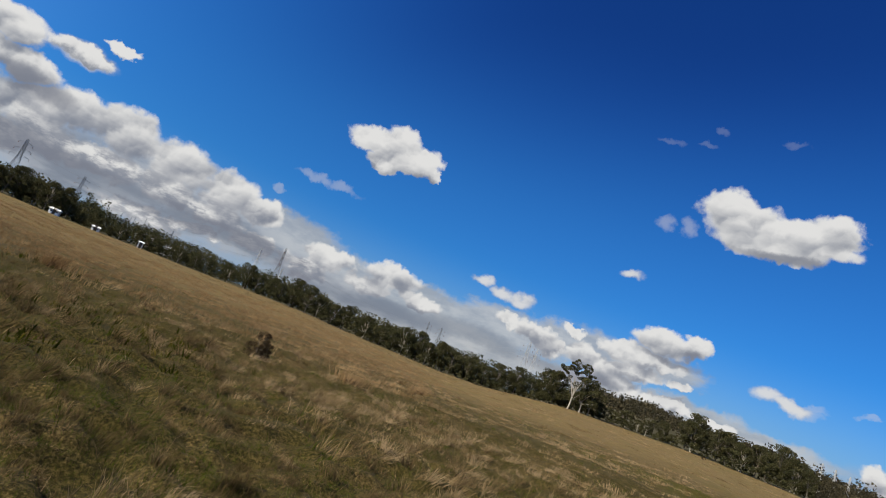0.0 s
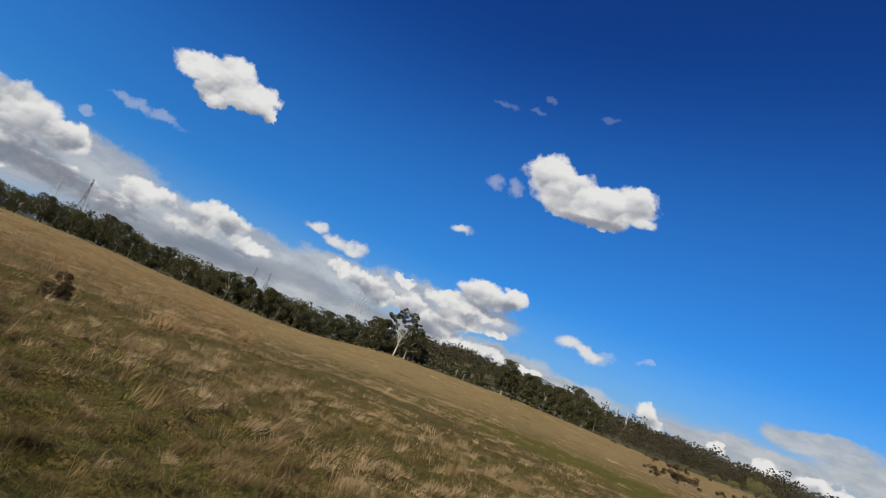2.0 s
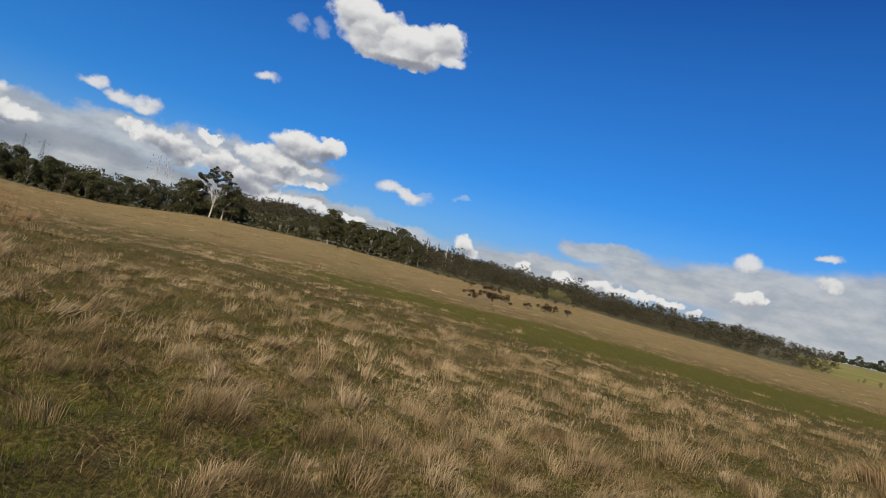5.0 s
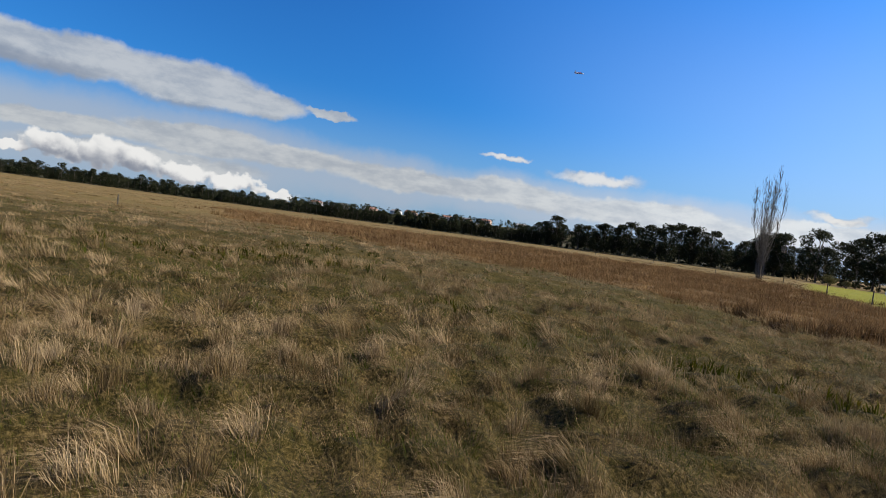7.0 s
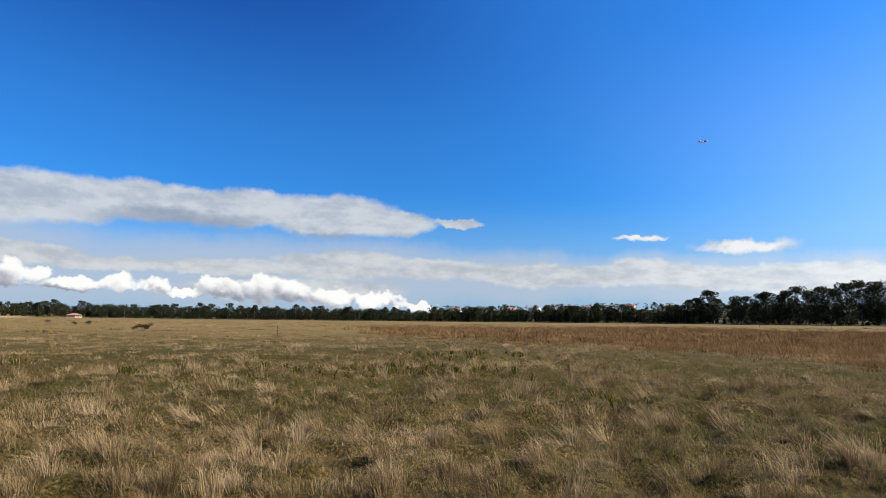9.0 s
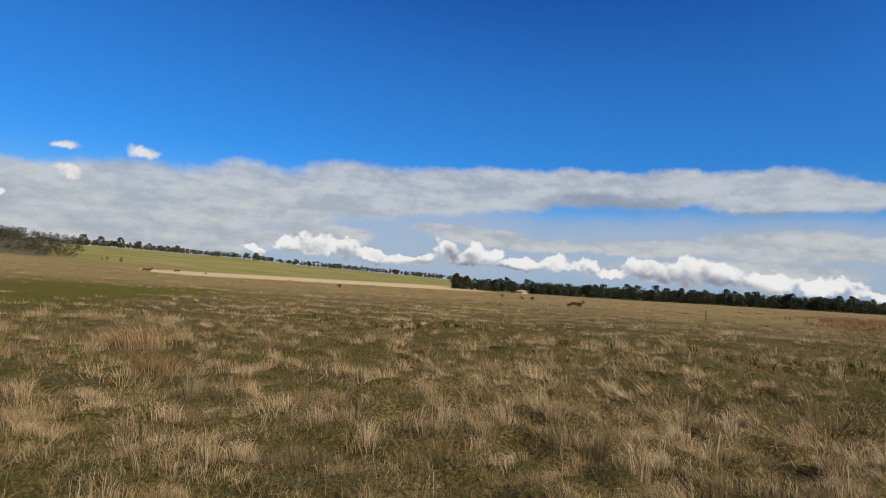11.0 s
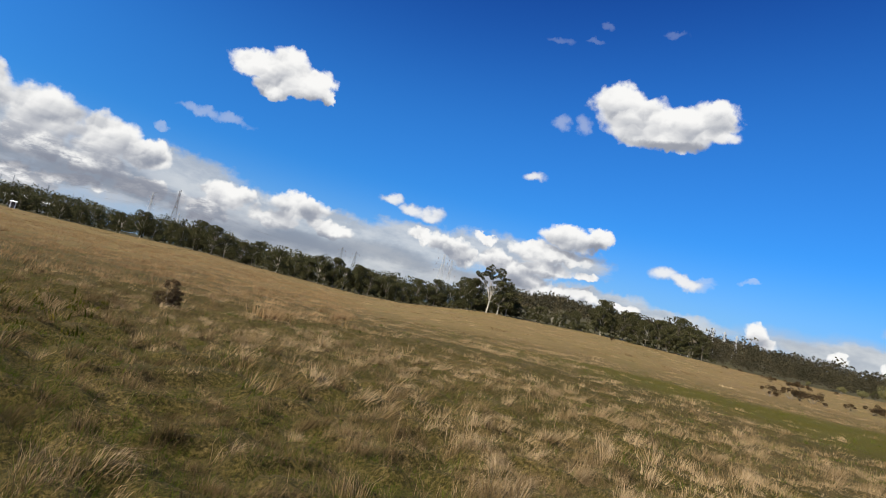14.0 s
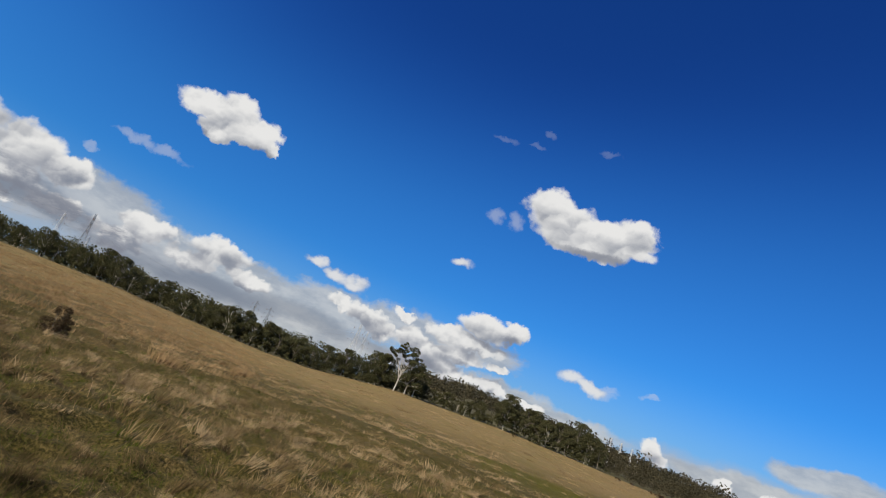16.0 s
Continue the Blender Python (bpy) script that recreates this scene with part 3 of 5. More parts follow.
def cover(x, y):
    """Shares of the land's covers."""
    r, az = polar(x, y)
    el = lift(x, y)
    d = np.interp(az, EDGE_AZ, EDGE_D)
    el_w = el + 0.12 * wobble(x, y, 4.0)
    green = smooth01((el_w - np.interp(az, SWALE_AZ, SWALE_LOW)) / 1.3 + 0.2) * smooth01((np.interp(az, SWALE_AZ, SWALE_TOP) - el_w) / 0.25 + 0.5)
    green = green * band(az, -9, 68, 4) * (r < d)
    pale = band(el, -0.27, 0.06, 0.08) * band(az, 59, 89, 1.5) * (r < 480) * (r > 150)
    paddock = smooth01((r - d) / 12) * band(az, 52.5, 92, 1.5)
    lawn = band(az, 167.5, 235, 1.0) * band(r, np.interp(az, (167, 172, 180), (96, 66, 52)), 215, 3.0)
    wood_floor = smooth01((r - d) / 8) * (1 - band(az, 52.5, 92, 1.5)) * (1 - band(az, 166, 240, 1.5))
    rush = band(az, 117, 215, 5) * band(r + 4 * wobble(x, y, 9.0) + 3 * wobble(y, x, 2.2), np.interp(az, (117, 130, 150, 168, 180, 215), (66, 46, 36, 22, 21, 22)), np.interp(az, (117, 150, 165, 172, 180), (120, 150, 110, 66, 52)), 14)
    far_dry = smooth01((r - 30) / 60)
    return dict(green=green, pale=pale, paddock=paddock, lawn=lawn, wood_floor=wood_floor, reddish=rush, far_dry=far_dry)


def build_ground():
    radii = np.concatenate(([0.0], np.geomspace(0.6, 3, 20)[:-1], np.arange(3, 14, 0.11), np.arange(14, 30, 0.25), np.geomspace(30.3, 60, 40), np.geomspace(61.5, 900, 190), np.geomspace(950, 4700, 12)))
    turn = np.radians(np.arange(-120, 240, 1.2))
    n = len(turn)
    x = np.outer(radii, np.sin(turn)).ravel()
    y = np.outer(radii, np.cos(turn)).ravel()
    i, j = np.meshgrid(np.arange(len(radii) - 1), np.arange(n), indexing="ij")
    k = (j + 1) % n
    quads = np.stack((i * n + j, (i + 1) * n + j, (i + 1) * n + k, i * n + k), -1).reshape(-1, 4)
    me = mesh_np("ground", np.stack((x, y, land(x, y)), 1), None, ground_mat(), quads[:, ::-1], True, **cover(x, y))
    return tagged(new("ground", me), "rolling paddock of dry tussock grass with a green swale", "ground", kind="structure")


build_ground()

# ---- grass ----


def scatter(r0, r1, per_m2, az0=-78.0, az1=203.0):
    n = int((r1 * r1 - r0 * r0) * radians(az1 - az0) / 2 * per_m2)
    r = np.sqrt(rng.uniform(r0 * r0, r1 * r1, n))
    a = np.radians(rng.uniform(az0, az1, n))
    return r * np.sin(a), r * np.cos(a)


LEAN_AZ = radians(48)


class Sward:
    """Blades gathered from many tufts into one mesh."""

    def __init__(self):
        self.v, self.f, self.tint, self.n = [], [], [], 0

    def tufts(self, x, y, blades, height, width, spread, lean=0.35, drift=0.25, bent=False, tint=0.5, sag=0.0, stray=None, clump=1):
        """height may be one value a tuft; clump: how many tufts in a row lean as one."""
        n = len(x)
        if n == 0:
            return
        height = np.broadcast_to(np.asarray(height, float), (n,))
        tint = np.broadcast_to(np.asarray(tint, float), (n,))
        fall = np.repeat(rng.normal(0, 1, (-(-n // clump), 2)), clump, 0)[:n] * lean * 0.5 + np.array([math.sin(LEAN_AZ), math.cos(LEAN_AZ)]) * drift
        stray = lean if stray is None else stray
        m = n * blades
        rep = np.repeat(np.arange(n), blades)
        off = rng.normal(0, 1, (m, 2)) * spread
        bx, by = x[rep] + off[:, 0], y[rep] + off[:, 1]
        bz = land(bx, by) - 0.02
        h = height[rep] * rng.uniform(0.45, 1.1, m)
        tilt = fall[rep] + off / max(spread, 1e-3) * stray * 0.45 + rng.normal(0, 1, (m, 2)) * stray * 0.4
        face = rng.uniform(0, math.pi, m)
        w = width * rng.uniform(0.6, 1.3, m)
        sx, sy = np.cos(face) * w, np.sin(face) * w
        base = np.stack((bx, by, bz), 1)
        side = np.stack((sx, sy, np.zeros(m)), 1)
        up = 1.0 / np.sqrt(1 + (tilt ** 2).sum(1))
        tip = base + np.stack((tilt[:, 0] * h * up, tilt[:, 1] * h * up, h * up), 1)
        tn = np.clip(tint[rep] + rng.normal(0, 0.15, m), 0, 1)
        if bent:
            mid = base + np.stack((tilt[:, 0] * h * up * 0.35, tilt[:, 1] * h * up * 0.35, h * up * 0.62), 1)
            tip = tip + np.stack((tilt[:, 0] * h * 0.25, tilt[:, 1] * h * 0.25, -h * sag * np.abs(tilt).sum(1) - h * 0.05), 1)
            v = np.stack((base - side, base + side, mid + side * 0.75, mid - side * 0.75, tip), 1)
            k = self.n + np.arange(m)[:, None] * 5
            f = np.concatenate((k + np.array([0, 1, 2]), k + np.array([0, 2, 3]), k + np.array([3, 2, 4])), 1).reshape(-1, 3)
            # roots tinted darker: partly their own colour, partly shade near the ground painted in
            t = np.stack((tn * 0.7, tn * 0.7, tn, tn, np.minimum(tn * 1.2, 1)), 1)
            self.n += 5 * m
        else:
            v = np.stack((base - side, base + side, tip), 1)
            k = self.n + np.arange(m)[:, None] * 3
            f = k + np.array([0, 1, 2])
            # foot of the blade darker too, for root colour and painted ground shade
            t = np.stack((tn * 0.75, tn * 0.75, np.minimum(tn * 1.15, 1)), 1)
            self.n += 3 * m
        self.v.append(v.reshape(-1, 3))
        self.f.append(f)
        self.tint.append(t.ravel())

    def object(self, name, mat, label, category):
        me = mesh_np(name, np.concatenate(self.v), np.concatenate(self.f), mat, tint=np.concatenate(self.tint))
        return tagged(new(name, me), label, category, kind="stuff")


def patchy(x, y):
    """Large and small unevenness of the sward, 0 to 1."""
    a = wobble(x + 3, y - 8, 3.1) * 0.5 + wobble(y, x, 1.15) * 0.35 + wobble(x * 0.7 - y, y * 0.6 + x, 7.0) * 0.4
    return np.clip(0.5 + 0.32 * a + 0.38 * hummock(x, y), 0, 1)


def keep(x, y, chance):
    k = rng.uniform(0, 1, len(x)) < chance
    return x[k], y[k]


def sow():
    dry, green, rush, straw = Sward(), Sward(), Sward(), Sward()
    # tussocks: inner and outer range; tussocks a square metre, tufts in each, blades, half width of a blade, girth of a tussock, bent
    for r0, r1, per, tufts, blades, width, girth, bent in ((2.2, 9, 4.6, 5, 34, 0.0022, 0.085, True), (9, 22, 3.4, 4, 21, 0.0054, 0.11, False), (22, 60, 1.25, 4, 10, 0.013, 0.18, False), (60, 215, 0.085, 4, 12, 0.036, 0.5, False)):
        x, y = scatter(r0, r1, per)
        c, p = cover(x, y), patchy(x, y)
        r, az = polar(x, y)
        north_east = band(az, 20, 72, 18)
        south = band(az, 120, 215, 24)
        bare = np.maximum.reduce((c["green"] ** 1.5 * 0.98, c["lawn"], c["pale"], c["wood_floor"]))
        want = (0.42 + 0.2 * north_east + (0.58 - 0.2 * north_east) * smooth01((p - 0.3) / 0.3)) * (1 - 0.97 * bare) * (1 - 0.25 * south * (1 - smooth01((r - 20) / 12)))
        k = rng.uniform(0, 1, len(x)) < want
        x, y, p, r, az, north_east, red = x[k], y[k], p[k], r[k], az[k], north_east[k], c["reddish"][k]
        size = np.minimum(rng.gamma(6, 0.043, len(x)), 0.5) * (0.7 + 0.5 * p) * (1 - 0.25 * smooth01((r - 18) / 10)) * (1 - 0.12 * north_east)
        # tone drops in the hollows, putting shade between tussocks into the blade colour
        tone = np.clip(0.50 + (0.23 - 0.08 * north_east) * rng.normal(0, 1, len(x)) + 0.36 * (p - 0.5) - 0.03 * north_east + 0.09 * band(az, 52, 112, 16) + 0.10 * band(az, -30, 40, 20) * smooth01((r - 6) / 8) - 0.15 * band(az, -80, -14, 22) * (1 - smooth01((r - 12) / 8)) + 0.19 * band(az, 92, 205, 20) * smooth01((r - 6) / 6) * (1 - smooth01((r - 30) / 20)), 0.1, 0.97)
        tall = band(az, -62, -12, 8) * band(r, 27, 150, 8)
        red = red * 0.95 > rng.uniform(0.15, 0.95, len(x))
        high = (tall > rng.uniform(0.3, 0.9, len(x))) & ~red
        stands = rng.uniform(0, 1, len(x)) < 0.35 + 0.5 * north_east
        wide = girth * rng.uniform(0.6, 1.5, len(x))

        def spread_out(m):
            """The tufts of the chosen tussocks: places, heights and tones."""
            n = int(m.sum())
            off = rng.normal(0, 1, (n * tufts, 2)) * np.repeat(wide[m], tufts)[:, None]
            return (np.repeat(x[m], tufts) + off[:, 0], np.repeat(y[m], tufts) + off[:, 1],
                    np.repeat(size[m], tufts) * rng.uniform(0.7, 1.1, n * tufts), np.clip(np.repeat(tone[m], tufts) + rng.normal(0, 0.06, n * tufts), 0, 1))

        tx, ty, th, tt = spread_out(~red & ~high & stands)
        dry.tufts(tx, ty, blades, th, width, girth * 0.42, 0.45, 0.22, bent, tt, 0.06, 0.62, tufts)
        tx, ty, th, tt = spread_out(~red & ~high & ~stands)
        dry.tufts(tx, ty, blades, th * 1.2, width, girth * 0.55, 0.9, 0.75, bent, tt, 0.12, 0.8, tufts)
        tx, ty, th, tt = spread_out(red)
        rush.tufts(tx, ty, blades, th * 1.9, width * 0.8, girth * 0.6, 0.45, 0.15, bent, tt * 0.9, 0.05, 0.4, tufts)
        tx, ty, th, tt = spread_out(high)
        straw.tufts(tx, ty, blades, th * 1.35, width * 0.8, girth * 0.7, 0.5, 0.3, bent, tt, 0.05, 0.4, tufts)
    # low filling between the tussocks: tufts a square metre, blades, half width, spread
    for r0, r1, per, blades, width, spread in ((2.2, 9, 60, 18, 0.0024, 0.08), (9, 22, 19, 9, 0.0055, 0.11), (22, 60, 2.8, 9, 0.014, 0.24), (60, 215, 0.26, 7, 0.042, 0.45)):
        x, y = scatter(r0, r1, per)
        c, p = cover(x, y), patchy(x, y)
        r, az = polar(x, y)
        bare = np.maximum.reduce((c["green"], c["lawn"], c["pale"], c["wood_floor"]))
        k = rng.uniform(0, 1, len(x)) < (0.35 + 0.65 * smooth01((p - 0.3) / 0.3)) * (1 - 0.95 * bare)
        x, y, p, r, az, red = x[k], y[k], p[k], r[k], az[k], c["reddish"][k] > rng.uniform(0.15, 0.95, int(k.sum()))
        # filling turns darker still in the hollows, as painted shade of the gaps
        tone = np.clip(0.34 + 0.06 * band(az, 15, 80, 18) + 0.16 * rng.normal(0, 1, len(x)) + 0.6 * (p - 0.5) + 0.12 * band(az, -30, 60, 20) * smooth01((r - 6) / 8) + 0.08 * band(az, -20, 40, 20) * (1 - smooth01((r - 16) / 8)) + 0.24 * band(az, 92, 200, 20) * smooth01((r - 6) / 6), 0.03, 0.9)
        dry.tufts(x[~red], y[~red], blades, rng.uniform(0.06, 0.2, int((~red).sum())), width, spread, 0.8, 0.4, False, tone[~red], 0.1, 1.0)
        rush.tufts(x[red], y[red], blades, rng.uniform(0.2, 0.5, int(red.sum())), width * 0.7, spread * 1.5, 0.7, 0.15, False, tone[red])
    # long bleached stalks lying loose over the tussocks
    for r0, r1, per, width in ((2.4, 8, 6.0, 0.0014), (8, 18, 2.6, 0.0026)):
        x, y = scatter(r0, r1, per)
        x, y = keep(x, y, (0.25 + 0.75 * patchy(x, y)) * (1 - cover(x, y)["green"]))
        dry.tufts(x, y, 3, rng.uniform(0.25, 0.5, len(x)), width, 0.05, 1.3, 0.2, True, 0.9, 0.1)
    # short green growth between the tussocks
    for r0, r1, per, blades, width in ((2.2, 9, 56, 17, 0.0024), (9, 24, 15, 12, 0.005), (24, 60, 1.3, 9, 0.013)):
        x, y = scatter(r0, r1, per)
        c, p, az_g = cover(x, y), patchy(x, y), polar(x, y)[1]
        x, y = keep(x, y, np.maximum(1.0 - 0.85 * smooth01((p - 0.35) / 0.3), 0.42 - 0.22 * band(az_g, 95, 165, 24) * smooth01((polar(x, y)[0] - 6) / 5) + 0.1 * band(az_g, 165, 215, 24) + 0.22 * band(az_g, -80, -14, 16)) * (1 - 0.5 * band(az_g, 60, 100, 15)) * (1 - c["reddish"]) * (1 - 0.6 * band(polar(x, y)[1], -65, -12, 8) * smooth01((polar(x, y)[0] - 20) / 8)))
        green.tufts(x, y, blades, rng.uniform(0.06, 0.19, len(x)), width, 0.09, 0.6, 0.1, False, 0.4)
    # more rushes where they stand thick
    x, y = scatter(18, 150, 0.62, 110, 203)
    x, y = keep(x, y, cover(x, y)["reddish"])
    far = polar(x, y)[0]
    for near in (far < 45, far >= 45):
        u, w = x[near], y[near]
        rush.tufts(u, w, 60 if near[np.argmin(far)] else 34, rng.uniform(0.35, 1.0, len(u)) * (0.75 + 0.3 * wobble(u, w, 2.6)), 0.010 if near[np.argmin(far)] else 0.024, 0.34, 0.45, 0.16, False, np.clip(rng.normal(0.56, 0.2, len(u)), 0.12, 0.95), 0.0, 0.9)
    x, y = scatter(26, 150, 0.32, -64, -10)
    x, y = keep(x, y, band(polar(x, y)[1], -62, -12, 8) * band(polar(x, y)[0], 28, 140, 8))
    straw.tufts(x, y, 22, rng.uniform(0.35, 0.65, len(x)), 0.011, 0.4, 0.5, 0.25, False, 0.5)
    dry.object("dry_tussock_grass", M_DRY, "sun-bleached dry tussock grass covering the paddock", "grass")
    green.object("short_green_grass", M_GREEN, "short green grass growing between dry tussocks", "grass")
    rush.object("rush_bed", M_REED, "red-brown rushes in a long wet bed", "rushes")
    straw.object("tall_straw_grass", M_STRAW, "tall pale straw grass along the western rise", "grass")


sow()

# ---- trees ----


def leaf_cloud(centres, sizes, count, leaf, flat=0.65):
    """Loose leaf sprays round the ends of limbs: triangle verts and a tint each."""
    vs, ts = [], []
    for c, s in zip(centres, sizes):
        d = rng.normal(0, 1, (count, 3))
        d /= np.linalg.norm(d, axis=1)[:, None]
        rad = rng.uniform(0.45, 1.08, count) ** 0.7
        p = np.asarray(c) + d * rad[:, None] * np.array([s, s, s * flat])
        u = rng.normal(0, 1, (count, 3))
        u /= np.linalg.norm(u, axis=1)[:, None]
        w = np.cross(u, rng.normal(0, 1, (count, 3)))
        w /= np.linalg.norm(w, axis=1)[:, None]
        size = (leaf * rng.uniform(0.8, 1.9, count))[:, None]
        vs.append(np.stack((p + u * size, p - u * size * 0.5 + w * size * 0.8, p - u * size * 0.5 - w * size * 0.8), 1))
        ts.append(np.repeat(np.clip(rng.normal(0.5, 0.22, count), 0, 1), 3))
    v = np.concatenate(vs).reshape(-1, 3)
    return v, np.concatenate(ts)


def limb(a, b, r0, r1, bow=0.12, steps=4, sides=5):
    a, b = Vector(a), Vector(b)
    side = Vector(rng.normal(0, 1, 3)) * (b - a).length * bow * 0.5
    pts = [a.lerp(b, i / steps) + side * math.sin(math.pi * i / steps) for i in range(steps + 1)]
    return tube(pts, [r0 + (r1 - r0) * i / steps for i in range(steps + 1)], sides)


def gum_parts(h, spread, clear, clumps, count, leaf, forks=2):
    """Trunk pieces and leaf sprays of a gum of height h."""
    pieces, ends, sizes = [], [], []
    top = Vector((rng.normal(0, 0.04) * h, rng.normal(0, 0.04) * h, h * 0.8))
    pieces.append(limb((0, 0, -0.3), top, h * 0.022, h * 0.006, 0.06, 6, 7))
    for i in range(clumps):
        f = clear + (1 - clear) * (i + 0.6) / clumps
        an = i * 2.4 + rng.uniform(-0.5, 0.5)
        reach = spread * h * (0.35 + 0.75 * math.sin(math.pi * min(0.98, 0.18 + 0.8 * (f - clear) / (1 - clear)))) * rng.uniform(0.55, 1.1)
        end = Vector((math.cos(an) * reach, math.sin(an) * reach, h * min(f, 0.93)))
        root = Vector((0, 0, 0)).lerp(top, max(0.3, f - 0.24))
        pieces.append(limb(root, end, h * 0.009, h * 0.003))
        ends.append(tuple(end))
        sizes.append(h * rng.uniform(0.11, 0.17))
    ends.append(tuple(top + Vector((0, 0, h * 0.12))))
    sizes.append(h * 0.12)
    v, t = leaf_cloud(ends, sizes, count, leaf)
    return joined(pieces), v, t


def tree(name, h, spread, clear, clumps, count, leaf, leaves, bark, label, category, group):
    (tv, tq), v, t = gum_parts(h, spread, clear, clumps, count, leaf)
    ob = thing(name, (0, 0, -600), label, category, group)
    part("trunk", mesh_np("trunk", tv, None, bark, tq, True), ob)
    part("crown", mesh_np("crown", v, np.arange(len(v)).reshape(-1, 3), leaves, tint=t), ob)
    return ob


def placed(ob, place, turn, size, first=False):
    m = pose(*place, 0, 0, turn) @ Matrix.Diagonal((size, size, size, 1))
    if first:
        ob.matrix_world = m
        return ob
    return copy_thing(ob, m)


class Nursery:
    """Gives the made trees first, then copies of them."""

    def __init__(self, made):
        self.made, self.used = made, set()

    def plant(self, place, turn, size):
        i = int(rng.integers(len(self.made)))
        first = i not in self.used
        self.used.add(i)
        return placed(self.made[i], place, turn, size, first)


def row_of(nursery, az0, az1, d0, d1, count, s0, s1, jitter=0.5):
    for i in range(count):
        a = az0 + (az1 - az0) * (i + 0.5 + rng.uniform(-jitter, jitter)) / count
        nursery.plant(at(a, rng.uniform(d0, d1) if d1 > 5 else float(np.interp(a, EDGE_AZ, EDGE_D)) + rng.uniform(d0, d0 + d1)), rng.uniform(0, 360), rng.uniform(s0, s1))


G_WEST = "gum trees along the paddock edge"
gums = Nursery([tree("gum_tree", 9.5, rng.uniform(0.24, 0.36), rng.uniform(0.12, 0.3), int(rng.integers(13, 18)), 330, 0.115, M_GUM, M_PALE_BARK if i % 3 == 0 else M_BARK,
                     "dark olive-green gum tree with a ragged crown", "tree", G_WEST) for i in range(7)])
row_of(gums, -58, -45.5, 5, 4, 16, 0.7, 1.12)
row_of(gums, -45.5, -35.5, 5, 4, 12, 0.36, 0.6)
row_of(gums, -35.5, -1.5, 5, 4, 40, 0.62, 1.05)
for a, d, s in ((0.75, 214, 1.2), (1.5, 216, 1.05), (-1.7, 216, 1.3), (-2.6, 218, 1.1), (10.2, 217, 1.15), (15.6, 214, 1.2), (16.6, 214, 1.15), (31.0, 206, 0.78)):
    gums.plant(at(a, d), rng.uniform(0, 360), s)
row_of(gums, 1.0, 8.5, 6, 4, 13, 0.42, 0.66)
row_of(gums, 8.5, 19, 6, 4, 17, 0.62, 1.0)
G_SOUTH = "tall dark gums beyond the rushes"
# near-black leaves put the backlit shade of these gums into their colour
south = Nursery([tree("gum_tree", 12.5, rng.uniform(0.22, 0.32), rng.uniform(0.1, 0.22), int(rng.integers(13, 17)), 260, 0.155, M_PINE_AND_BACKLIT, M_BARK,
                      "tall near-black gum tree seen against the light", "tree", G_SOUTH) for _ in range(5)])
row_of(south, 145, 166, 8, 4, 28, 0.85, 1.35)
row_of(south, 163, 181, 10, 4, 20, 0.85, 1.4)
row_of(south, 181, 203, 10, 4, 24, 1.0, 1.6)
G_EAST = "plantation trees in a long dark row"
plantation = Nursery([tree("plantation_tree", 10.0, rng.uniform(0.16, 0.24), rng.uniform(0.04, 0.14), int(rng.integers(11, 15)), 130, 0.2, M_PINE_AND_BACKLIT, M_BARK,
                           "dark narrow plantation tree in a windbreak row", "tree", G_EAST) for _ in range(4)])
row_of(plantation, 86, 126, 4, 4, 110, 0.62, 1.02)
row_of(plantation, 125, 147, 4, 4, 60, 0.65, 1.2)


def white_gum():
    h = 15.5
    ob = thing("white_trunked_gum", at(-0.3, 212), "tall gum with bare forked white trunk and flat crown", "tree", turn=20)
    base, fork = (0, 0, -0.3), (0.3, 0, 4.2)
    pieces = [limb(base, fork, 0.30, 0.23, 0.05, 4, 8)]
    ends, sizes = [], []
    for dx, dy, z, s in ((-4.2, 0.6, 13.2, 1.7), (-2.4, -1.2, 14.3, 1.7), (-0.4, 0.8, 14.9, 1.8), (1.8, 0.4, 14.6, 1.7), (3.6, -0.8, 13.4, 1.5), (4.8, 0.6, 12.3, 1.2),
                         (-3.2, 1.2, 11.4, 1.3), (2.6, -0.5, 10.6, 1.5), (3.4, 0.8, 8.4, 1.6), (2.8, -1.0, 6.4, 1.5), (-0.8, -0.6, 12.6, 1.3)):
        joint = (dx * 0.28, dy * 0.3, min(z - 2.5, 7.8))
        pieces.append(limb(fork, joint, 0.15, 0.095, 0.08))
        pieces.append(limb(joint, (dx, dy, z), 0.07, 0.03, 0.14))
        ends.append((dx, dy, z))
        sizes.append(s)
    v, q = joined(pieces)
    part("trunk", mesh_np("trunk", v, None, M_PALE_BARK, q, True), ob, "bare cream-white forked trunk")
    ends += [(-5.6, 0, 12.0), (0.8, 1.0, 13.2), (5.9, 0.2, 11.4), (3.8, 0.4, 5.0), (4.6, -0.4, 7.4), (-1.6, 0.3, 15.2), (2.6, 0.4, 15.3), (-4.6, 0.8, 10.6)]
    sizes += [1.1, 1.2, 1.0, 1.3, 1.4, 1.0, 1.0, 0.9]
    ends = [tuple(c + rng.normal(0, 0.8) for c in e) for e in ends for _ in range(4)]
    v, t = leaf_cloud(ends, [s * rng.uniform(0.35, 0.75) for s in sizes for _ in range(4)], 150, 0.11, 0.6)
    part("crown", mesh_np("crown", v, np.arange(len(v)).reshape(-1, 3), M_GUM, tint=t), ob)


white_gum()
lone = tree("lone_gum", 9.2, 0.36, 0.25, 12, 300, 0.13, M_GUM, M_BARK, "lone spreading gum standing out in the field", "tree", "")
placed(lone, at(-25.6, 204), 40, 1.0, True)


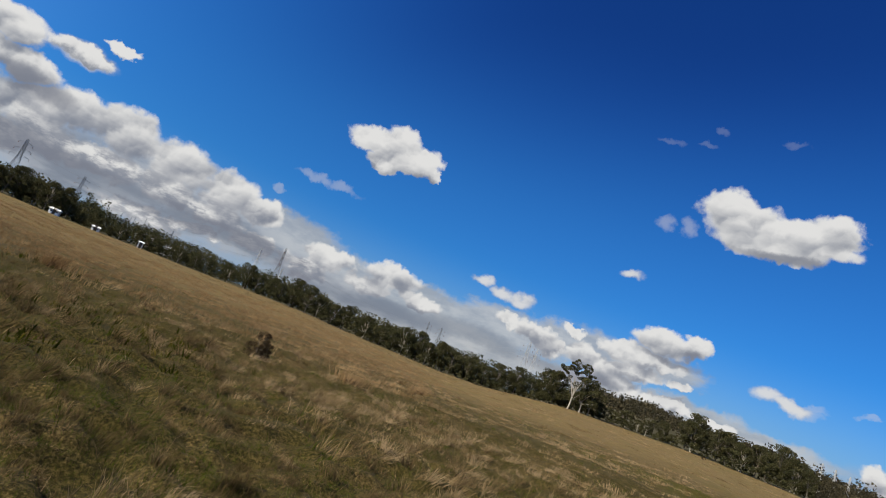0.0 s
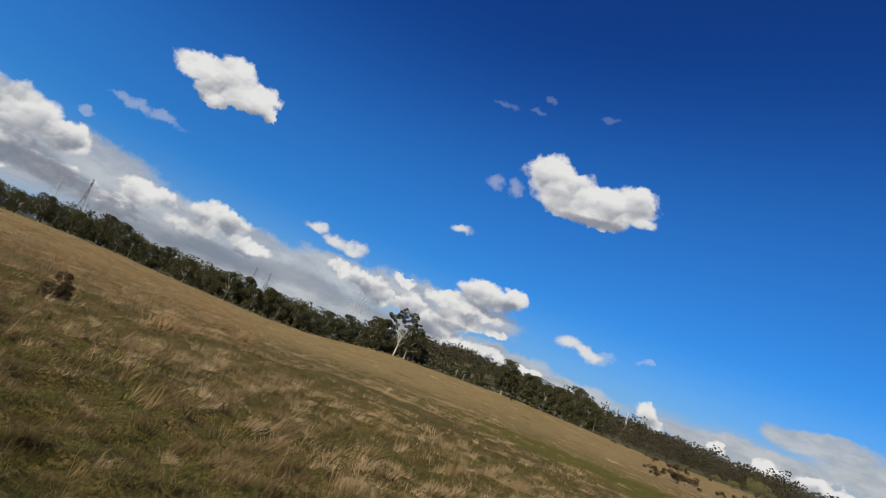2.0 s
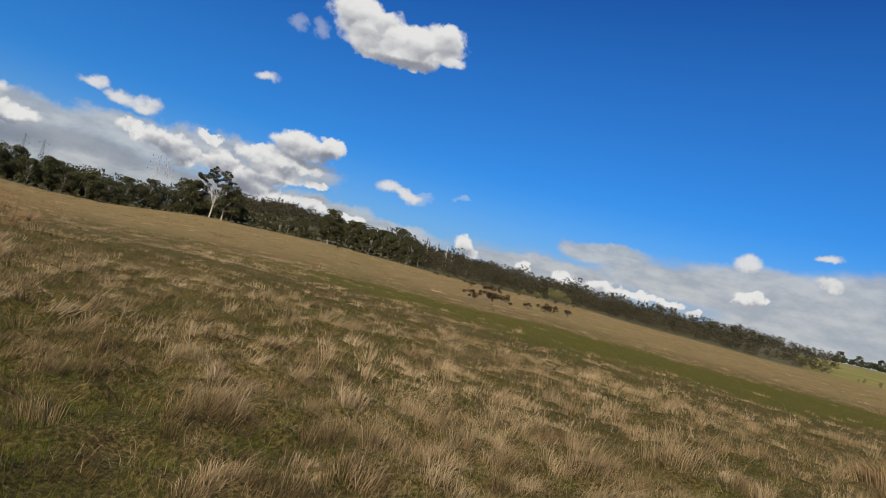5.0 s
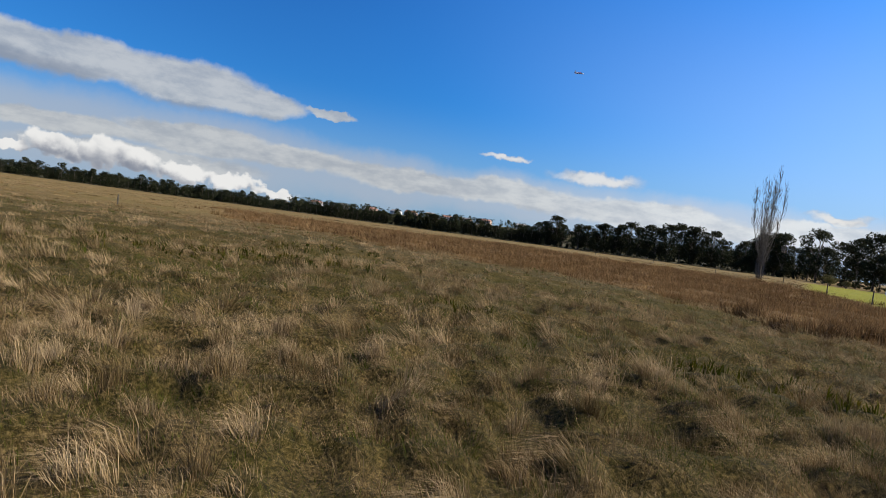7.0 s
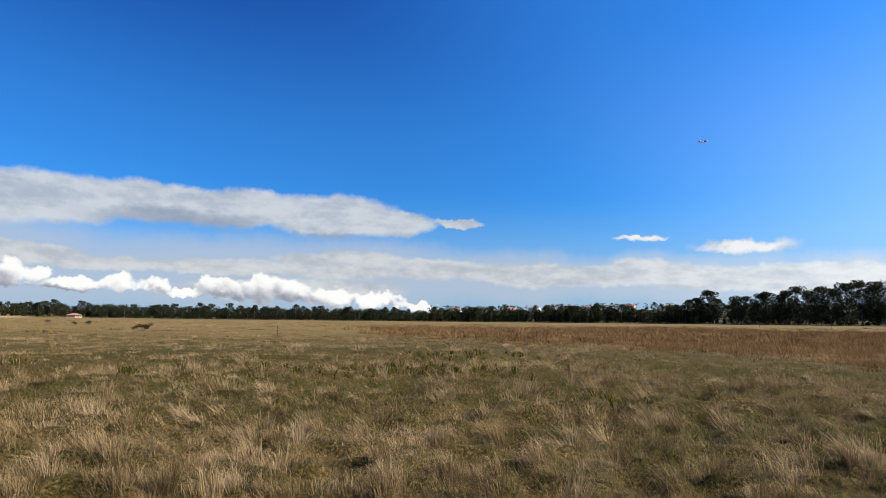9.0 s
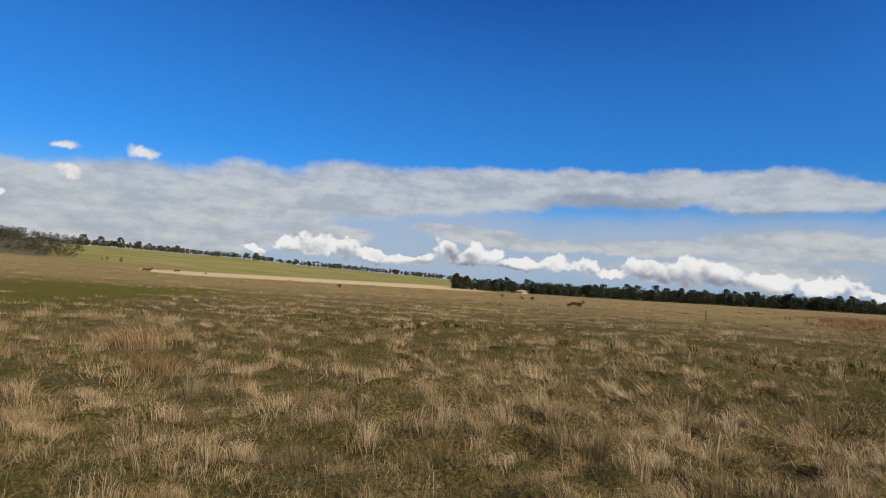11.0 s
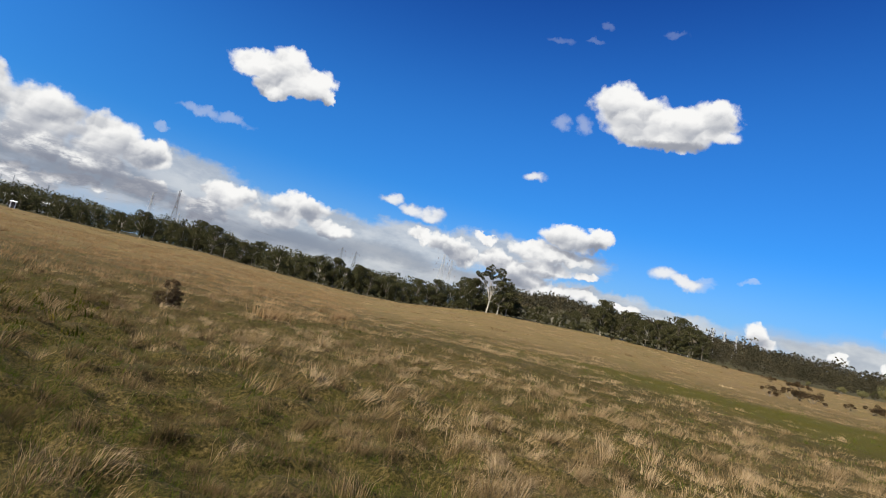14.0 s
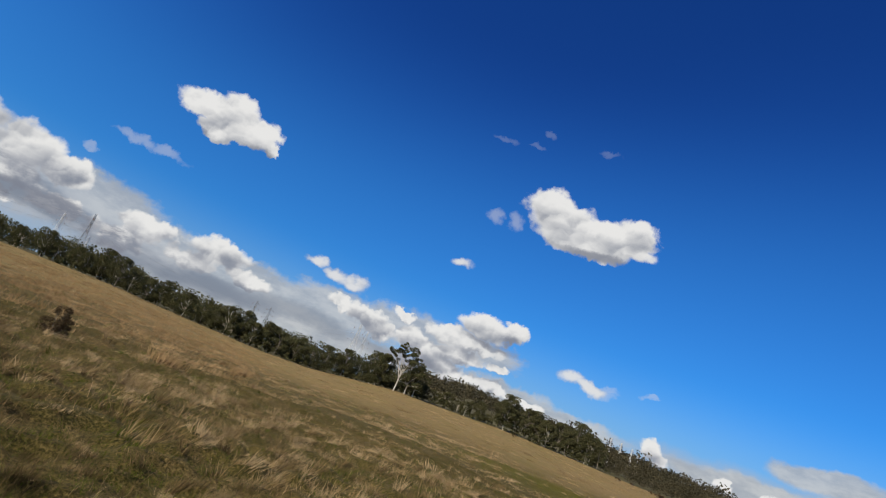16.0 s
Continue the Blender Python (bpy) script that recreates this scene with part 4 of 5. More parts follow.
def woods(name, spots, h, mat, label, count=14, clumps=6, leaf=0.55):
    """Far woods, one mesh: trees of leaf sprays."""
    vs, ts = [], []
    for (x, y, z), s in spots:
        hh = h * s
        c = [(x + rng.normal(0, 0.17) * hh, y + rng.normal(0, 0.17) * hh, z + hh * rng.uniform(0.15, 0.95)) for _ in range(clumps)]
        v, t = leaf_cloud(c, [hh * rng.uniform(0.14, 0.22)] * clumps, count, leaf * s)
        vs.append(v)
        ts.append(np.clip(t + rng.normal(0, 0.16), 0, 1))
    v = np.concatenate(vs)
    return tagged(new(name, mesh_np(name, v, np.arange(len(v)).reshape(-1, 3), mat, tint=np.concatenate(ts))), label, "woodland", kind="stuff")


def wood_spots(n, az0, az1, d0, d1, s0=0.7, s1=1.2, beyond=True, low_end=None):
    out = []
    for _ in range(n):
        a = rng.uniform(az0, az1)
        base = float(np.interp(a, EDGE_AZ, EDGE_D)) if beyond else 0.0
        d = math.sqrt(rng.uniform((base + d0) ** 2, (base + d1) ** 2))
        shrink = float(np.interp(a, low_end, (1.0, 0.6))) if low_end else 1.0
        out.append((at(a, d), rng.uniform(s0, s1) * shrink))
    return out


woods("far_woods", wood_spots(900, -62, 0.5, 7, 70, 0.55, 1.12) + wood_spots(160, -62, -44, 20, 110, 0.9, 1.4), 9.0, M_GUM, "dense gum woodland behind the paddock edge", 26, 9, 0.22)
woods("hill_woods", wood_spots(2600, 0.5, 54.5, 70, 620, low_end=(47, 54.5)), 10.5, M_HILL, "gum forest covering a low hill", 14, 6, 0.37)
woods("hill_foot_woods", wood_spots(700, 18, 53.5, 3, 75, 0.35, 0.85, low_end=(34, 53.5)), 10.0, M_HILL, "gum scrub at the foot of the hill", 26, 8, 0.2)
woods("suburb_trees", wood_spots(420, 122, 168, 15, 560, 0.7, 1.1), 10.0, M_PINE_AND_BACKLIT, "dark trees among far houses", 14, 6, 0.45)
woods("plantation_depth", wood_spots(900, 86, 147, 6, 50, 0.5, 0.85), 9.5, M_PINE_AND_BACKLIT, "dark plantation behind its front row", 20, 8, 0.36)
# same leaf colour as the southern gums, with their backlit shade in it
woods("southern_woods", wood_spots(330, 148, 166, 8, 60, 0.45, 0.95) + wood_spots(330, 160, 204, 14, 80, 0.55, 1.0), 12.5, M_PINE_AND_BACKLIT, "dark gum woods behind the sports ground", 20, 9, 0.3)

woods("ridge_scrub", [(at(a, float(np.interp(a, RIDGE_AZ, RIDGE_D)) - 2 + rng.normal(0, 4)), rng.uniform(0.5, 1.2)) for a in np.concatenate((rng.uniform(54, 64, 150), rng.uniform(64, 88, 320)))],
      4.6, M_GUM, "low scrub along the green ridge", 18, 6, 0.34)

woods("edge_scrub", wood_spots(520, -62, 20, 1, 14, 0.5, 1.2), 2.6, M_GUM, "dark scrub under the gums", 22, 5, 0.17)
woods("plantation_scrub", wood_spots(620, 86, 166, 1, 14, 0.5, 1.2), 3.4, M_PINE_AND_BACKLIT, "dark undergrowth along the plantation", 16, 5, 0.25)
woods("southern_scrub", wood_spots(260, 163, 204, 6, 24, 0.5, 1.2), 3.2, M_PINE_AND_BACKLIT, "dark undergrowth behind the sports ground", 18, 5, 0.22)

# single trees on the ridge of the green paddock
G_RIDGE = "scattered trees on the green ridge"
ridge = Nursery([tree("ridge_tree", 8.0, 0.36, 0.03, 14, 110, 0.24, M_GUM, M_BARK, "rounded dark tree on the green ridge", "tree", G_RIDGE) for _ in range(3)])
for a, s in ((54.6, 1.3), (55.8, 1.2), (57.2, 1.15), (58.6, 1.05), (59.4, 1.0), (60.8, 0.9), (61.6, 1.1), (62.4, 0.85), (64.2, 0.5), (65.2, 0.55), (66.2, 0.45), (68.1, 1.15), (70.4, 0.5),
             (71.4, 0.6), (72.8, 0.65), (73.6, 0.5), (74.6, 0.6), (75.4, 0.7), (76.2, 0.6), (77.4, 0.5), (78.6, 0.45), (79.8, 0.5), (80.7, 0.75), (81.6, 0.6), (83.0, 0.6), (83.9, 0.7), (84.8, 0.6)):
    d = float(np.interp(a, RIDGE_AZ, RIDGE_D)) - 3
    ridge.plant(at(a, d if a != 68.1 else d - 30), rng.uniform(0, 360), s * rng.uniform(0.65, 0.95))
G_CLUMP = "young gums at the foot of the wood"
young = Nursery([tree("young_gum", 5.6, 0.3, 0.12, 9, 200, 0.13, M_OLIVE, M_BARK, "young olive-green gum at the wood's foot", "tree", G_CLUMP) for _ in range(2)])
for a, d, s in ((52.1, 300, 0.85), (53.0, 302, 0.75), (53.6, 298, 1.05), (54.0, 304, 0.9), (56.0, 310, 0.35), (56.4, 312, 0.4), (57.4, 310, 0.45)):
    young.plant(at(a, d), rng.uniform(0, 360), s)


def poplar():
    h = 24.0
    ob = thing("bare_poplar", at(163.95, 150), "tall leafless poplar with upswept grey branches", "tree")
    pieces = []
    shape = ((0, 0.16, 0.34, 0.58, 0.8, 1), (0, 0.03, 0.42, 0.85, 1, 0.94))
    # lean of each stem to the side and in depth, and its height
    for bx, by, f in ((-1.3, 0.3, 1.0), (1.7, -0.4, 0.94), (-0.2, -1.2, 0.97), (-2.6, -0.6, 0.86), (2.9, 0.6, 0.82), (0.4, 1.5, 0.9), (-1.1, 1.6, 0.84), (0.8, -1.8, 0.83)):
        pts = [(bx * w, by * w, -0.3 + h * f * q) for q, w in zip(*shape)]
        pieces.append(tube(pts, [0.14, 0.10, 0.065, 0.04, 0.025, 0.01], 6))
        for _ in range(64):
            q = rng.uniform(0.1, 0.93)
            w = float(np.interp(q, *shape))
            cx, cy, z = bx * w, by * w, h * f * q
            an, out = rng.uniform(0, 2 * math.pi), rng.uniform(0.3, 1.9) * (1.15 - 0.6 * q)
            end = (cx + math.cos(an) * out, cy + math.sin(an) * out, min(z + rng.uniform(1.4, 3.4) * (1.2 - 0.5 * q), h * f * 1.02))
            pieces.append(limb((cx, cy, z), end, 0.03, 0.013, 0.16, 3, 3))
            for _ in range(2):
                w = rng.uniform(0.25, 0.9)
                s = [c + (e - c) * w for c, e in zip((cx, cy, z), end)]
                pieces.append(limb(s, (s[0] + rng.normal(0, 0.25), s[1] + rng.normal(0, 0.25), s[2] + rng.uniform(0.6, 1.4)), 0.02, 0.010, 0.1, 2, 3))
    v, q = joined(pieces)
    part("branching", mesh_np("branching", v, None, M_POPLAR, q, True), ob)
    pieces = []
    for _ in range(70):
        an, d = rng.uniform(0, 2 * math.pi), rng.uniform(0.1, 0.8)
        pieces.append(limb((math.cos(an) * d, math.sin(an) * d, -0.1), (math.cos(an) * d * 1.9, math.sin(an) * d * 1.9, rng.uniform(2, 7)), 0.02, 0.006, 0.08, 3, 4))
    v, q = joined(pieces)
    part("suckers", mesh_np("suckers", v, None, M_POPLAR, q), ob, "thicket of thin suckers round the base")


poplar()

# ---- shrubs and weeds in the field ----


def shrub_mesh_set(h, wide, count, leaf, mat, bark, name, label, category, group, clumps=9, stem=0.025):
    ob = thing(name, (0, 0, -600), label, category, group)
    pieces, ends = [], []
    for i in range(clumps):
        an = rng.uniform(0, 2 * math.pi)
        out = wide * rng.uniform(0.2, 1.0)
        e = (math.cos(an) * out, math.sin(an) * out, h * rng.uniform(0.35, 0.92) if stem > 0.01 else h * rng.uniform(0.05, 0.95) * (1 - 0.55 * out / wide))
        pieces.append(limb((0, 0, -0.1), e, h * stem, h * stem * 0.32))
        ends.append(e)
    v, q = joined(pieces)
    part("stems", mesh_np("stems", v, None, bark, q, True), ob)
    v, t = leaf_cloud(ends, [h * ((0.28 if wide > 0.3 * h else 0.075) * rng.uniform(0.6, 1.3)) for _ in range(clumps)], count, leaf, 0.8)
    part("foliage", mesh_np("foliage", v, np.arange(len(v)).reshape(-1, 3), mat, tint=t), ob)
    return ob


G_SHRUB = "rusty shrubs on the rise"
rusty = Nursery([shrub_mesh_set(1.5, 1.5, 170, 0.05, M_RUST, M_BARK, "rusty_shrub", "low rust-brown shrub in dry grass", "shrub", G_SHRUB) for _ in range(3)])


def on_slope(az, el):
    """The range at which the ground shows at that angle."""
    r = np.linspace(8, 420, 3000)
    e = lift(r * math.sin(radians(az)), r * math.cos(radians(az)))
    return float(r[np.argmax(e >= el)]) if (e >= el).any() else 400.0


for a, e, s in ((24.1, -0.05, 0.8), (25.6, 0.12, 0.9), (26.3, 0.12, 1.1), (27.2, 0.15, 1.15), (28.0, 0.1, 0.5), (29.6, 0.25, 0.9), (31.0, 0.28, 1.1), (31.8, 0.3, 1.3), (33.3, 0.38, 1.0),
                (24.0, 1.12, 1.0), (25.5, 0.98, 1.1), (26.2, 0.98, 1.3), (26.8, 0.98, 0.9), (20.6, 1.3, 0.9), (21.8, 1.32, 0.8), (23.3, 1.25, 0.9), (28.6, 1.2, 0.7),
                (59.4, -0.22, 1.4), (61.7, -0.1, 1.3), (75.7, -0.62, 1.0), (90.8, -0.68, 1.1), (92.6, -0.82, 1.0), (93.6, -0.82, 1.2), (96.8, -1.2, 0.8), (97.5, -1.3, 1.2), (64.0, -0.12, 0.9), (11.2, 1.6, 1.0)):
    rusty.plant(at(a, on_slope(a, e)), rng.uniform(0, 360), s * (0.85 if a < 58 else 0.5))
G_ROUND = "round olive bushes along the fence line"
olive = Nursery([shrub_mesh_set(4.6, 2.0, 420, 0.085, M_OLIVE, M_BARK, "olive_bush", "rounded pale olive bush at the paddock edge", "bush", G_ROUND, 12) for _ in range(2)])
for a, d, s in ((31.9, 198, 1.0), (32.9, 204, 0.6), (28.9, 202, 0.75), (26.6, 204, 0.55), (30.2, 206, 0.5), (33.6, 208, 0.45), (168.9, 215, 0.75), (170.0, 212, 0.8), (178.2, 208, 0.7)):
    olive.plant(at(a, d), rng.uniform(0, 360), s)
big = shrub_mesh_set(1.4, 0.40, 60, 0.018, M_RUST, M_BARK, "dead_thistle_bush", "upright dead brown bush standing in the grass", "shrub", "", 70, 0.005)
placed(big, at(-27.9, 21.5), 0, 1.0, True)


def spiky(name, spots, mat, label, category, blades, height, width, spread, lean, tint=0.5):
    s = Sward()
    x, y = np.array([p[0] for p in spots]), np.array([p[1] for p in spots])
    s.tufts(x, y, blades, height, width, spread, lean, 0.05, True, tint)
    return s.object(name, mat, label, category)


def around(az, d, wide, deep, n):
    x, y, _ = at(az, d)
    out = []
    for _ in range(n):
        u, w = rng.normal(0, wide), rng.normal(0, deep)
        a = radians(az)
        out.append((x + u * math.cos(a) + w * math.sin(a), y - u * math.sin(a) + w * math.cos(a)))
    return out


docks = []
for a, d, wide, deep, n in ((73.5, 27, 0.8, 0.4, 46), (76.5, 25, 0.9, 0.4, 14), (81.4, 22, 0.9, 0.4, 24), (84.8, 22.5, 0.5, 0.3, 16), (87.6, 24, 0.6, 0.3, 30), (98.7, 19, 0.7, 0.3, 26), (97.5, 19.5, 0.6, 0.3, 16),
                            (105, 18.5, 0.7, 0.3, 14), (108.7, 18, 0.8, 0.4, 26), (112.5, 18.2, 0.8, 0.4, 36), (115.7, 18.4, 0.9, 0.4, 40), (119.9, 19, 0.8, 0.4, 40), (122.8, 25, 1.1, 0.5, 50),
                            (126.7, 18, 0.7, 0.3, 22), (130.4, 28, 0.8, 0.4, 24), (139.2, 13, 0.35, 0.2, 18), (161.2, 11, 0.45, 0.2, 22), (168.6, 11, 0.6, 0.25, 26),
                            (-44.9, 11, 0.4, 0.2, 14), (-45.5, 29, 1.0, 0.6, 40), (-33.5, 17, 0.8, 0.5, 30), (-37, 15, 0.9, 0.6, 34), (-40.5, 18, 0.9, 0.5, 30)):
    docks += around(a, d, wide * 1.25, deep * 2.2, n)
spiky("dock_weeds", docks, M_WEED, "upright dark green dock weeds in patches", "weeds", 9, rng.uniform(0.14, 0.3, len(docks)), 0.015, 0.06, 0.4, rng.uniform(0.3, 0.8, len(docks)))
G_TUFT = "large single tussocks"
TUSSOCKS = [(60.4, 10.3, 0.5, 420, M_REED, 0.5, "red-brown rush tussock standing among straw grass"), (59.0, 14.5, 0.6, 300, M_STRAW, 0.5, "orange straw tussock standing among dry grass"),
            # tone near zero puts the shade inside these dense clumps into their colour
            (178.2, 6.5, 0.72, 620, M_REED, 0.04, "big dark rush tussock near the sports ground"), (181.6, 6.9, 0.62, 520, M_REED, 0.04, "big dark rush tussock near the sports ground"),
            (171.5, 5.3, 0.42, 300, M_STRAW, 0.3, "tangled dead tussock with loose grey stalks"),
            (-19.3, 26, 0.8, 380, M_STRAW, 0.6, "pale straw tussock on the western rise"), (-45.4, 30, 0.9, 300, M_REED, 0.5, "brown rush tussock in tall straw grass"),
            (-13.2, 38, 0.7, 260, M_STRAW, 0.6, "pale straw tussock on the western rise"), (37.5, 7.5, 0.46, 420, M_DRY, 0.65, "bleached tussock of long dry grass"),
            (44.0, 9.0, 0.5, 460, M_DRY, 0.65, "bleached tussock of long dry grass"), (40.5, 6.3, 0.42, 420, M_DRY, 0.75, "bleached tussock of long dry grass"),
            (46.0, 6.0, 0.45, 520, M_DRY, 0.7, "bleached tussock of long dry grass"), (30.0, 8.5, 0.45, 380, M_DRY, 0.75, "bleached tussock of long dry grass")]
TUSSOCKS += [(a + rng.normal(0, 0.5), d + rng.uniform(-0.8, 0.8), rng.uniform(0.5, 0.8), 320, M_REED, 0.15, "dark rush tussock at the edge of the bed")
             for a, d in ((163, 26), (166.8, 23.5), (169.0, 23), (172.3, 24.5), (174.5, 23.5), (176.4, 22.5), (180, 23), (183.5, 23))]


def thatch(h, wide, mat):
    """An uneven mound of matted stems, tinted near-black as the tussock's shaded core."""
    bm = bmesh.new()
    bmesh.ops.create_icosphere(bm, subdivisions=3, radius=1.0)
    for v in bm.verts:
        k = rng.uniform(0.8, 1.15)
        v.co = Vector((v.co.x * wide * 1.1 * k, v.co.y * wide * 1.1 * k, v.co.z * h * 0.3 * k))
    me = bm_mesh("base", bm, mat)
    me.attributes.new("tint", "FLOAT", "POINT").data.foreach_set("value", np.full(len(me.vertices), 0.05, np.float32))
    return me


for a, d, h, n, mat, tone, label in TUSSOCKS:
    s = Sward()
    spot = at(a, d)
    s.tufts(np.array([spot[0]]), np.array([spot[1]]), n, h, 0.0022 if d < 12 else 0.008, 0.15 if d < 12 else 0.32, 0.42, 0.05, True, tone)
    me = mesh_np("blades", np.concatenate(s.v), np.concatenate(s.f), mat, tint=np.concatenate(s.tint))
    me.transform(Matrix.Translation((-spot[0], -spot[1], -spot[2])))
    ob = thing("tussock", spot, label, "tussock", G_TUFT)
    tagged(part("foliage", me, ob), kind="stuff")
    part("base", thatch(h, 0.16 if d < 12 else 0.34, mat), ob, "dense dead thatch at the foot")

# ---- fences, posts and the sports ground ----
G_POST = "fence posts by the rushes"


def fence_post(az, d, h=1.25):
    ob = thing("fence_post", at(az, d), "weathered grey timber fence post", "post", G_POST)
    v, q = bars([((0, 0, -0.3), (rng.normal(0, 0.03), rng.normal(0, 0.03), h), 0.11, 0.09)], 0.11)
    part("post", mesh_np("post", v, None, M_POST, q), ob)
    return ob


fence_post(108.4, 64, 0.95)
for a, d in ((160.6, 150), (165.7, 100), (168.8, 84), (171.8, 68), (174.8, 61), (177.3, 56), (179.3, 54), (182.7, 52), (155.5, 190), (150.5, 230), (186, 52)):
    fence_post(a, d, 1.35)
G_GOAL = "goal posts of the sports ground"
for a, d, h in ((172.55, 185, 7.4), (173.15, 187, 10.2), (173.7, 189, 10.0), (174.15, 191, 6.9)):
    ob = thing("goal_post", at(a, d), "tall slim white football goal post", "goal post", G_GOAL)
    v, q = tube([(0, 0, -0.3), (0, 0, 1.0), (0, 0, h)], [0.08, 0.08, 0.06], 10)
    part("pole", mesh_np("pole", v, None, M_GOAL, q, True), ob)
    v, q = tube([(0, 0, 0.0), (0, 0, 1.8)], [0.12, 0.12], 10)
    part("padding", mesh_np("padding", v, None, M_GOAL, q, True), ob, "white padded sleeve")


def rail_fence(az0, az1, d, n):
    """White boundary rail round the oval."""
    ob = thing("boundary_rail", at((az0 + az1) / 2, d), "low white boundary rail behind the oval", "fence")
    o = Vector(ob.location)
    pts = [Vector(at(az0 + (az1 - az0) * i / n, d)) - o for i in range(n + 1)]
    for i, p in enumerate(pts):
        v, q = bars([(p + Vector((0, 0, -0.2)), p + Vector((0, 0, 1.0)))], 0.09)
        part("post", mesh_np("post", v, None, M_GOAL, q), ob)
        if i:
            v, q = bars([(pts[i - 1] + Vector((0, 0, 0.95)), p + Vector((0, 0, 0.95)))], 0.08)
            part("rail", mesh_np("rail", v, None, M_GOAL, q), ob)


rail_fence(175.5, 200, 212, 26)

# ---- pylons, substation and power lines ----


def lattice_tower(az, d, h, foot, label, mat=M_STEEL, thick=0.3, arms=3, group="transmission towers behind the woods", turn=0.0):
    ob = thing("transmission_tower", at(az, d), label, "pylon", group, turn)
    levels = [h * f for f in (0.0, 0.16, 0.31, 0.44, 0.55, 0.65, 0.74, 0.82, 0.9, 1.0)]
    half = [foot / 2 * max(0.1, 1 - 1.12 * f / h) if f < 0.7 * h else foot / 2 * 0.215 * (1.25 - 0.85 * f / h) / 0.655 for f in levels]
    legs, braces = [], []
    for i in range(len(levels) - 1):
        a, b, za, zb = half[i], half[i + 1], levels[i], levels[i + 1]
        ring = [(1, 1), (-1, 1), (-1, -1), (1, -1)]
        for k, (sx, sy) in enumerate(ring):
            nx, ny = ring[(k + 1) % 4]
            legs.append(((sx * a, sy * a, za), (sx * b, sy * b, zb)))
            braces.append(((sx * a, sy * a, za), (nx * b, ny * b, zb)))
            braces.append(((nx * a, ny * a, za), (sx * b, sy * b, zb)))
            braces.append(((sx * b, sy * b, zb), (nx * b, ny * b, zb)))
    for k in range(4):
        v, q = bars(legs[k::4], thick)
        part("leg", mesh_np("leg", v, None, mat, q), ob)
    v, q = bars(braces, thick * 0.55)
    part("bracing", mesh_np("bracing", v, None, mat, q), ob)
    for k in range(arms):
        z = h * (0.68 + 0.12 * k)
        w = foot * (0.62 - 0.08 * k)
        for s in (-1, 1):
            tip = (s * w, 0, z)
            v, q = bars([((0, 0.35, z), tip), ((0, -0.35, z), tip), ((0, 0, z + h * 0.035), tip)], thick * 0.5)
            arm = part("crossarm", mesh_np("crossarm", v, None, mat, q), ob)
            v, q = tube([(s * w, 0, z), (s * w, 0, z - h * 0.02), (s * w, 0, z - h * 0.04)], [0.09, 0.14, 0.09], 6)
            part("insulator", mesh_np("insulator", v, None, M_CERAMIC, q, True), arm)
    return ob


T_DARK = "dark grey lattice transmission tower above the trees"
T_FAR = "faint grey lattice tower beyond the woods"
lattice_tower(-29.3, 420, 34, 6.5, T_DARK, thick=0.24, turn=116)
lattice_tower(-31.25, 560, 36, 7, T_FAR, M_PALE_STEEL, 0.15, turn=70)
lattice_tower(-50.8, 420, 32, 8, T_DARK, thick=0.2, turn=40)
lattice_tower(-46.25, 440, 27, 7, T_DARK, thick=0.18, turn=40)
lattice_tower(-28.9, 600, 28, 6, T_FAR, M_PALE_STEEL, 0.15, turn=60)
lattice_tower(-5.2, 480, 40, 10, T_FAR, M_PALE_STEEL, 0.14, turn=20)
lattice_tower(-4.4, 600, 44, 9, T_FAR, M_PALE_STEEL, 0.14, turn=20)
lattice_tower(-13.3, 620, 34, 8, T_FAR, thick=0.2, turn=20)
lattice_tower(-14.6, 640, 36, 8, T_FAR, thick=0.2, turn=20)
T_PALE = "slim pale steel tower in the hill woods"
lattice_tower(19.25, 330, 13.5, 2.2, T_PALE, M_PALE_STEEL, 0.15, turn=10)
lattice_tower(20.15, 335, 13.0, 2.2, T_PALE, M_PALE_STEEL, 0.15, turn=10)
lattice_tower(21.1, 345, 12.5, 2.0, T_PALE, M_PALE_STEEL, 0.15, turn=10)
lattice_tower(21.7, 350, 11.0, 2.0, T_PALE, M_PALE_STEEL, 0.13, turn=10)


def power_line(a, b, sag, label):
    """A hanging cable between two tower heads."""
    a, b = Vector(a), Vector(b)
    pts = [a.lerp(b, i / 14) - Vector((0, 0, sag * 4 * (i / 14) * (1 - i / 14))) for i in range(15)]
    v, q = tube([p - a for p in pts], [0.03] * 15, 4)
    ob = new("power_line", mesh_np("power_line", v, None, M_STEEL, q, True))
    ob.location = a
    return tagged(ob, label, "cable", "power lines")


for dz in (0, 4, 8):
    power_line(at(-29.85, 420, 22 + dz), at(-13.3, 620, 23 + dz), 7, "dark overhead power line sagging between towers")
    power_line(at(-50.8, 420, 21 + dz * 0.9), at(-29.85, 420, 22 + dz), 7, "dark overhead power line sagging between towers")
    power_line(at(-5.2, 480, 27 + dz), at(-13.3, 620, 23 + dz), 5, "dark overhead power line sagging between towers")


